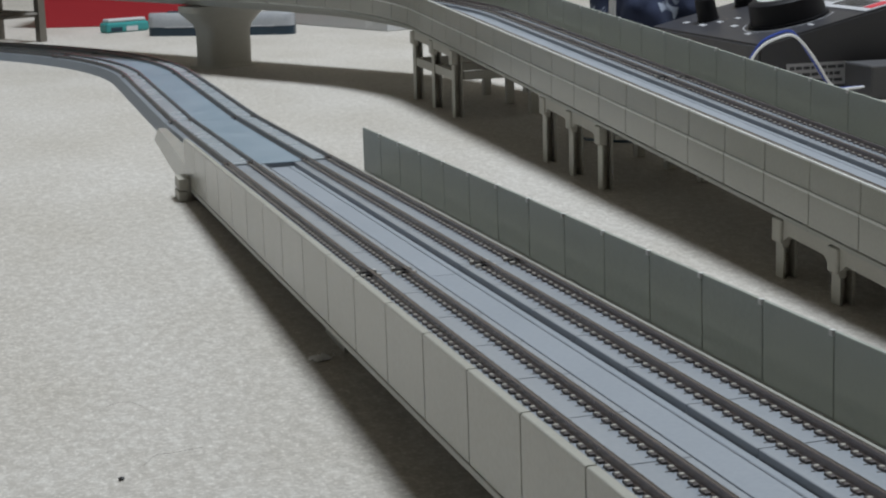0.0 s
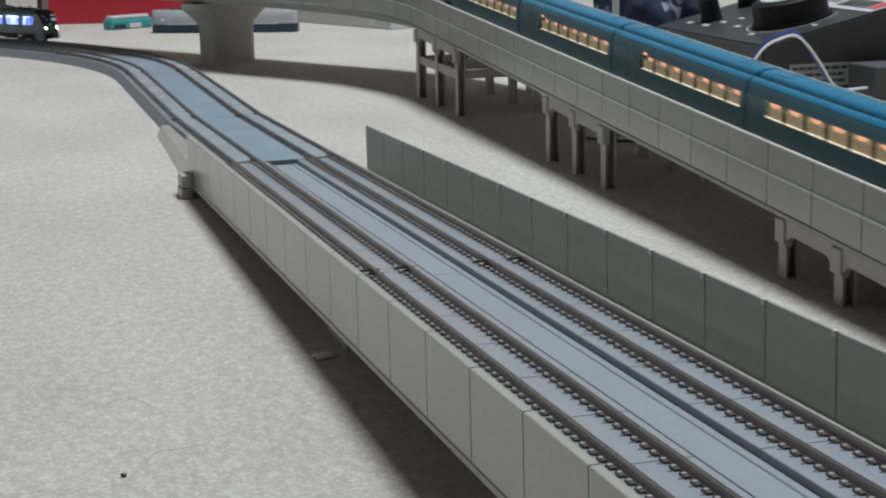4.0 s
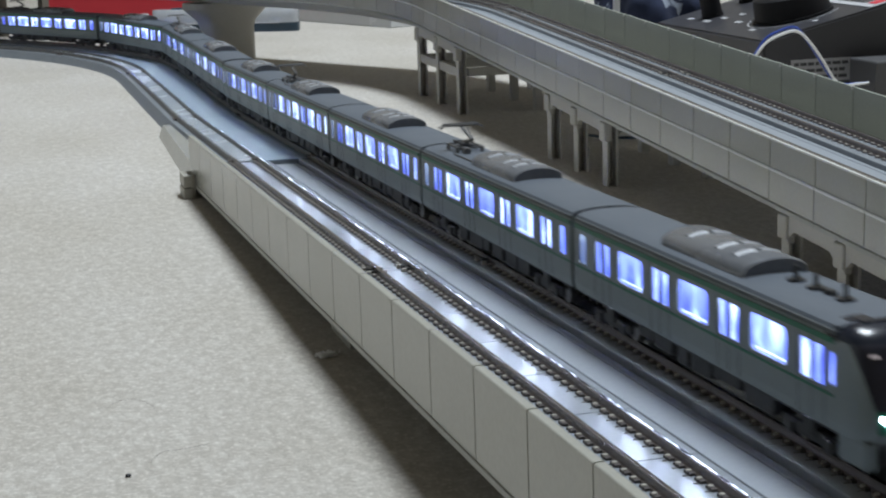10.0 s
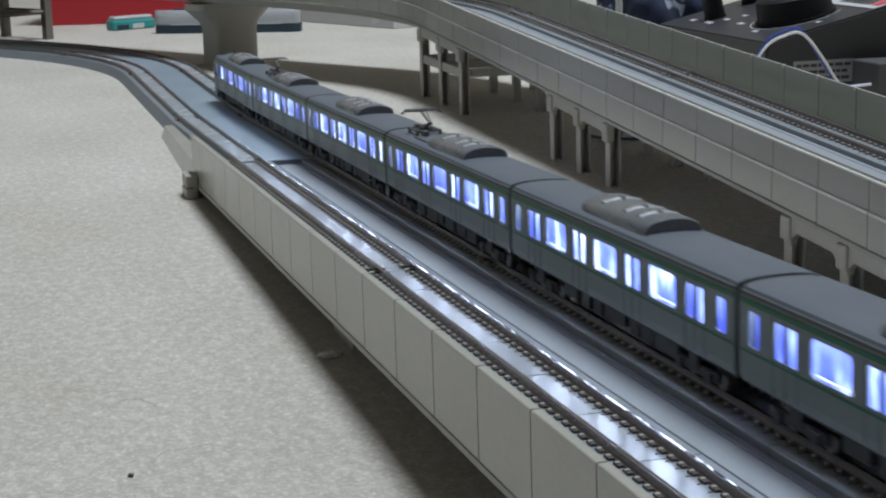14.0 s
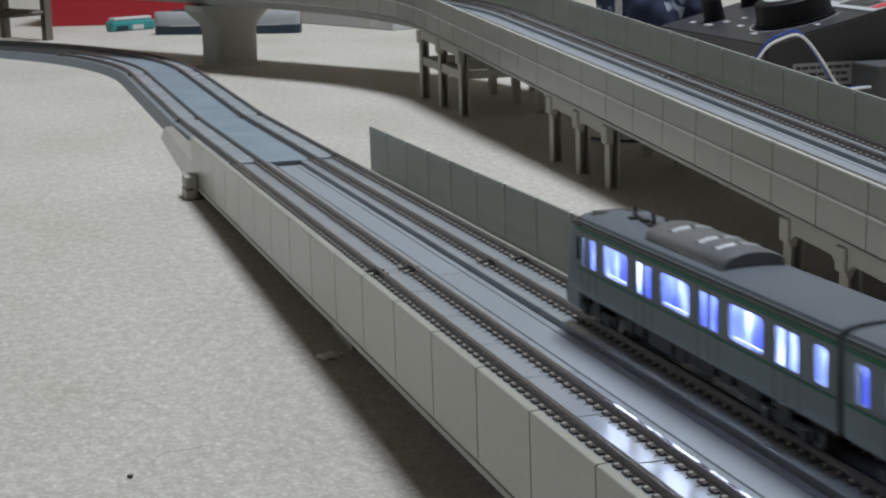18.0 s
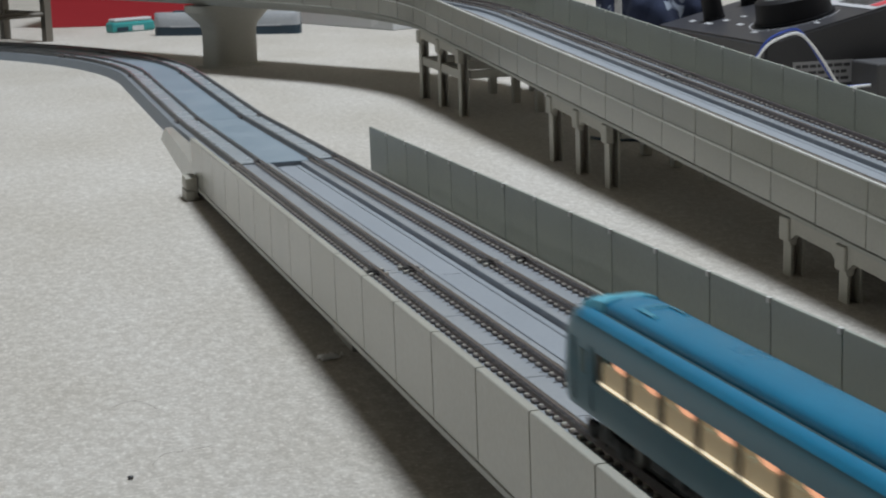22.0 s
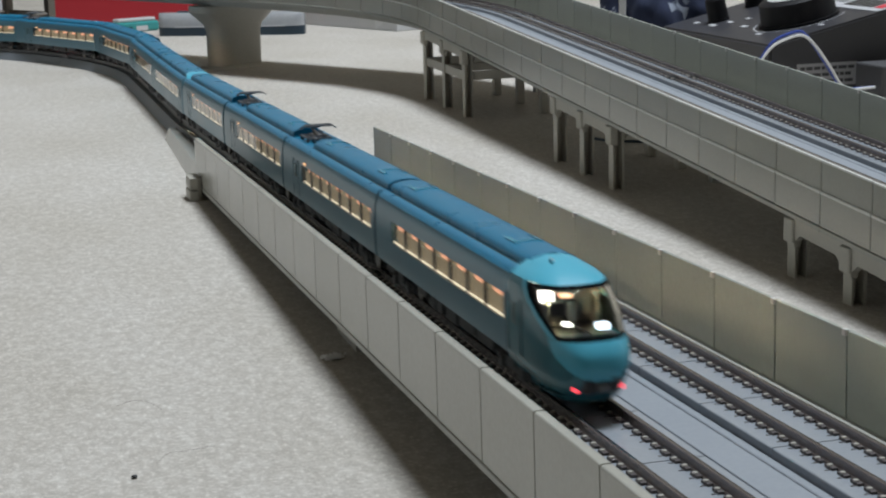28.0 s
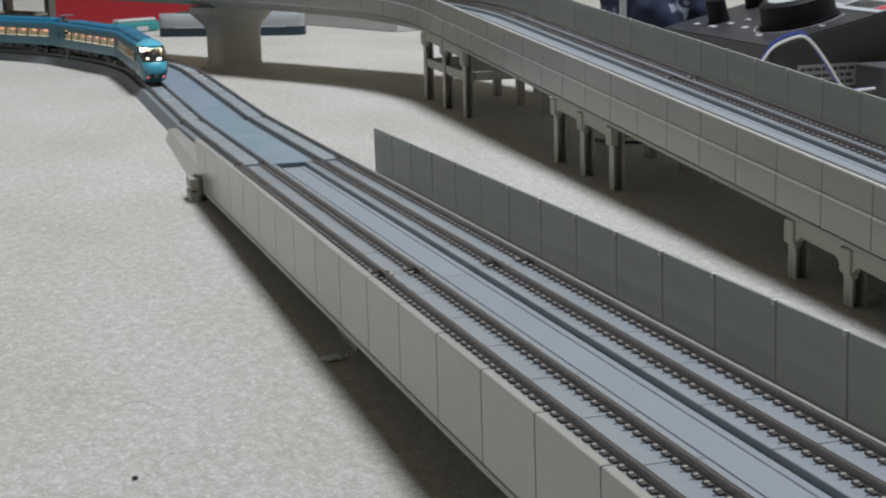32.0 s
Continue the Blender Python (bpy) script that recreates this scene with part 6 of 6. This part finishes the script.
    # Black boxes behind, before and beside the lamp are added to steer its light.
    for nm, b, mat in (("cab_lamp", (3.8, 6.8, 61.2, 62.5, 17.8, 19.4), CAB_LAMP), ("cab_lamp_block", (3.4, 7.1, 59.2, 61.3, 17.3, 19.9), BLACK), ("cab_lamp_mask", (3.4, 6.9, 62.6, 62.75, 17.3, 19.9), BLACK), ("cab_lamp_lens", (4.8, 7.5, 59.0, 59.3, 19.2, 21.6), CAB_WHITE), ("cab_lamp_blind", (7.0, 7.5, 59.2, 63.4, 14.5, 19.6), BLACK), ("cab_desk", (-7.0, 7.0, 51, 65, 12.6, 13.8), BLACK), ("cab_seat", (2.6, 6.2, 54, 56, 13.8, 16.4), CREAM), ("cab_panel", (-6.4, -2.0, 51.5, 52.5, 15.6, 20.4), CAB_DARK),
                       ("cab_display", (-5.0, -2.2, 64.4, 65.0, 14.6, 15.9), CAB_BLUE), ("cab_headrest", (-1.6, 1.2, 54, 56, 14.4, 19.2), BLACK), ("cab_strip_lamp", (2.4, 4.6, 63, 63.6, 15.4, 16.1), CAB_WHITE), ("cab_orange_lamp", (0.4, 3.4, 58, 58.6, 20.2, 21.0), CAB_ORANGE)):
        bm = bmesh.new()
        box(bm, *b, 0.25)
        part(nm, bm, mat, nose, local=True)
    def front(x, z):
        w, yt = interp(wid, z), interp(E_TIP, z)
        return yb + (yt - yb) * (1 - min(1, abs(x) / w) ** N) ** (1 / N)
    bm = bmesh.new()
    y = front(0, 5.5)
    box(bm, -3.7, 3.7, y - 6, y + 0.2, 3.9, 7.0, 0.8)
    part("coupler_recess", bm, BLACK, nose, local=True)
    bm = bmesh.new()
    box(bm, -1.2, 1.2, y - 1, y + 1.2, 4.4, 6.0, 0.4)
    part("coupler", bm, PANTO, nose, local=True)
    for sx in (-1, 1):
        bm = bmesh.new()
        yy = front(4.5, 4.6)
        box(bm, sx * 4.5 - 0.7, sx * 4.5 + 0.7, yy - 0.8, yy + 0.3, 4.1, 5.1, 0.3)
        part("taillight", bm, TAIL_RED, nose, "glowing red tail light", local=True)
    bm = bmesh.new()
    w0, t0 = interp(wid, 2.7), interp(E_TIP, 2.7)
    nose_skin(bm, [(0.9, w0 - 2.4), (1.3, w0 - 1.4), (1.9, w0 - 0.6), (2.7, w0 - 0.1)], [(0.9, t0 - 2.6), (1.3, t0 - 1.5), (1.9, t0 - 0.6), (2.7, t0 - 0.1)], 54, [0.9, 1.3, 1.9, 2.7], N, lambda x, z: True, seg=48)
    part("skirt", bm, TEAL_CHEEK, nose, local=True, smooth=True)
    bm = bmesh.new()
    rod(bm, (2.2, 50.5, 24.6), (2.2, 52, 26.3), 0.35)
    part("horn", bm, PANTO, nose, local=True)
    bm = bmesh.new()
    rod(bm, (1.0, front(1, 15) + 0.3, 15.0), (4.2, front(4.2, 16.4) + 0.35, 16.6), 0.2)
    part("wiper", bm, BLACK, nose, local=True)


# The same blue, darkened by the painted-in shade of the lower nose.
TEAL_CHEEK = varied("express_blue_cheek_shaded", (0.030, 0.135, 0.172), (0.037, 0.152, 0.193), 0.24, 0.1, spec=0.6, coarse=20, bump=0.0)
CAB_DARK = shader("cab_dark_lining", (0.10, 0.085, 0.07), 0.6)
CAB_ORANGE = glowing("cab_orange_lamp", (1.0, 0.36, 0.16), 2.0)
FRAME_BLACK = shader("windshield_frame_black", (0.006, 0.007, 0.008), 0.6, spec=0.0)
# The same blue, lightened by lamp light painted into nose and brow.
TEAL_NOSE = varied("express_blue_nose_lit", (0.080, 0.42, 0.57), (0.090, 0.45, 0.60), 0.27, 0.0, spec=0.6, coarse=20, bump=0.0)
WIND_GLASS = clear("windshield_glass", (0.85, 0.9, 0.92))

COMMUTER, EXPRESS_A, EXPRESS_B = [], [], []
lab_c = "grey stainless commuter train car with green stripes and bright blue-white windows"
proto = {}


def commuter_kind(k):
    return (1 if k == 0 else -1 if k == 9 else 0, -1 if k in (1, 3, 6, 8) else 0)


for k in range(10):
    kind = commuter_kind(k)
    if kind in proto:
        car = copy_thing(proto[kind], Matrix.Identity(4))
    else:
        lab = lab_c if kind == (0, 0) else "grey commuter train car with green stripes and a raised pantograph" if kind[1] else "leading grey commuter train car with black front and white headlights" if kind[0] > 0 else "trailing grey commuter train car with cab and lit windows"
        car = commuter_car(lab, *kind, seed=3 + len(proto))
        proto[kind] = car
    COMMUTER.append(car)

# six cars and four cars coupled nose to nose: what stands at each place, and which way its nose looks
EX_PLAN = [("flat", 1), ("panto", 1), ("panto", 1), ("mid", 1), ("mid", 1), ("coupled", -1), ("mid", 1), ("panto", 1), ("panto", 1), ("nose", -1)]
EX_LABEL = {"nose": "blue express cab car with rounded nose and red tail lights", "flat": "blue express car with an upright coupling cab and lit windows",
            "coupled": "blue express car with an upright cab coupled to the next car",
            "panto": "blue express car with pantograph and warm lit windows", "mid": "blue express car with raised roof fairing and warm lit windows"}
eproto = {}


def express_train():
    cars = []
    for nm, w in EX_PLAN:
        if nm in eproto:
            car = copy_thing(eproto[nm], Matrix.Identity(4))
        else:
            car = express_car(EX_LABEL[nm], {"nose": "nose", "flat": "flat", "coupled": "flat"}.get(nm, ""), w if nm == "panto" else 0, seed=11 + len(eproto),
                              lamp_side={"nose": 1, "flat": 0, "coupled": 0}.get(nm, -1), longer=nm == "coupled")
            eproto[nm] = car
        cars.append((car, w if nm in ("nose", "coupled") else 1, {0: 131.5, 1: 137.6, 4: 134.4, 5: 139.0, 6: 138.5, 9: 139.0}.get(len(cars), 135.6)))
    return cars


EXPRESS_A, EXPRESS_B = express_train(), express_train()


# ---- movement ----
def spline(table, t):
    """Smooth monotone reading of (seconds, mm) rows."""
    n = len(table)
    if t <= table[0][0]:
        return table[0][1]
    if t >= table[-1][0]:
        return table[-1][1]
    def slope(i):
        if i == 0 or i == n - 1:
            j = min(max(i, 1), n - 1)
            return (table[j][1] - table[j - 1][1]) / (table[j][0] - table[j - 1][0]) if 0 < i else (table[1][1] - table[0][1]) / (table[1][0] - table[0][0])
        return (table[i + 1][1] - table[i - 1][1]) / (table[i + 1][0] - table[i - 1][0])
    for i in range(n - 1):
        if t <= table[i + 1][0]:
            h = table[i + 1][0] - table[i][0]
            x = (t - table[i][0]) / h
            return ((2 * x ** 3 - 3 * x * x + 1) * table[i][1] + (x ** 3 - 2 * x * x + x) * h * slope(i)
                    + (-2 * x ** 3 + 3 * x * x) * table[i + 1][1] + (x ** 3 - x * x) * h * slope(i + 1))


def on_track(path, s_front, s_rear, u):
    a, b = path(s_front, u), path(s_rear, u)
    y = (a - b).normalized()
    x = y.cross(Vector((0, 0, 1))).normalized()
    z = x.cross(y)
    m = Matrix((x, y, z)).transposed().to_4x4()
    m.translation = (a + b) / 2 * MM
    return m


# place of each train's front along its line, in mm
COMMUTER_GO = [(0, 1420), (2, 1080), (4.0, 690), (5.5, 388), (6.0, 299), (6.5, 200), (7.0, 97), (7.5, -4), (8.0, -102), (8.5, -196), (9.0, -290), (9.5, -379), (10.0, -466), (10.5, -548),
               (11.0, -630), (11.5, -713), (12.0, -795), (12.5, -869), (13.0, -944), (13.5, -1018), (14.0, -1092), (14.5, -1164), (17.0, -1521), (18.0, -1671), (19.0, -1826), (20.0, -1985), (21.0, -2120), (22.5, -2230), (32, -2240)]
EXPRESS_GO = [(0, -800), (20.0, -790), (21.0, -640), (22.0, -410), (22.5, -295), (23.0, -178), (23.5, -65), (24.0, 50), (24.5, 166), (25.0, 281), (25.5, 394), (27.5, 855), (28.0, 960), (28.5, 1068), (29.0, 1174), (29.5, 1277), (30.0, 1376), (30.5, 1471), (31.0, 1560), (31.5, 1646), (32.0, 1728)]
FLY_GO = [(0, -235), (1.0, -26), (2.0, 181), (3.0, 388), (5.0, 810), (7.0, 1242), (7.5, 1354), (8.0, 1464), (8.5, 1575), (9.0, 1686), (10.0, 1880), (11.0, 2000), (12.5, 2060), (32, 2065)]
PIVOT = 46.0


def times(a, b):
    out = [0.0]
    t = a
    while t <= b + 1e-6:
        out.append(round(t, 3))
        t += 0.25
    return sorted({*out, 32.0})


def motions():
    ts = times(0.25, 24)
    for k, car in enumerate(COMMUTER):
        rows = []
        for t in ts:
            c = spline(COMMUTER_GO, t) + 69.0 + 135.0 * k
            rows.append((t, on_track(low, c - PIVOT, c + PIVOT, 16.5)))
        walk(car, rows)
    for cars, go, path, ts in ((EXPRESS_A, EXPRESS_GO, low, times(19.75, 31.75)), (EXPRESS_B, FLY_GO, fly, times(0.25, 13))):
        back = 0.0
        for car, way, length in cars:
            rows = []
            for t in ts:
                c = spline(go, t) - back - length / 2
                rows.append((t, on_track(path, c + way * PIVOT, c - way * PIVOT, -16.5)))
            back += length
            walk(car, rows)


motions()
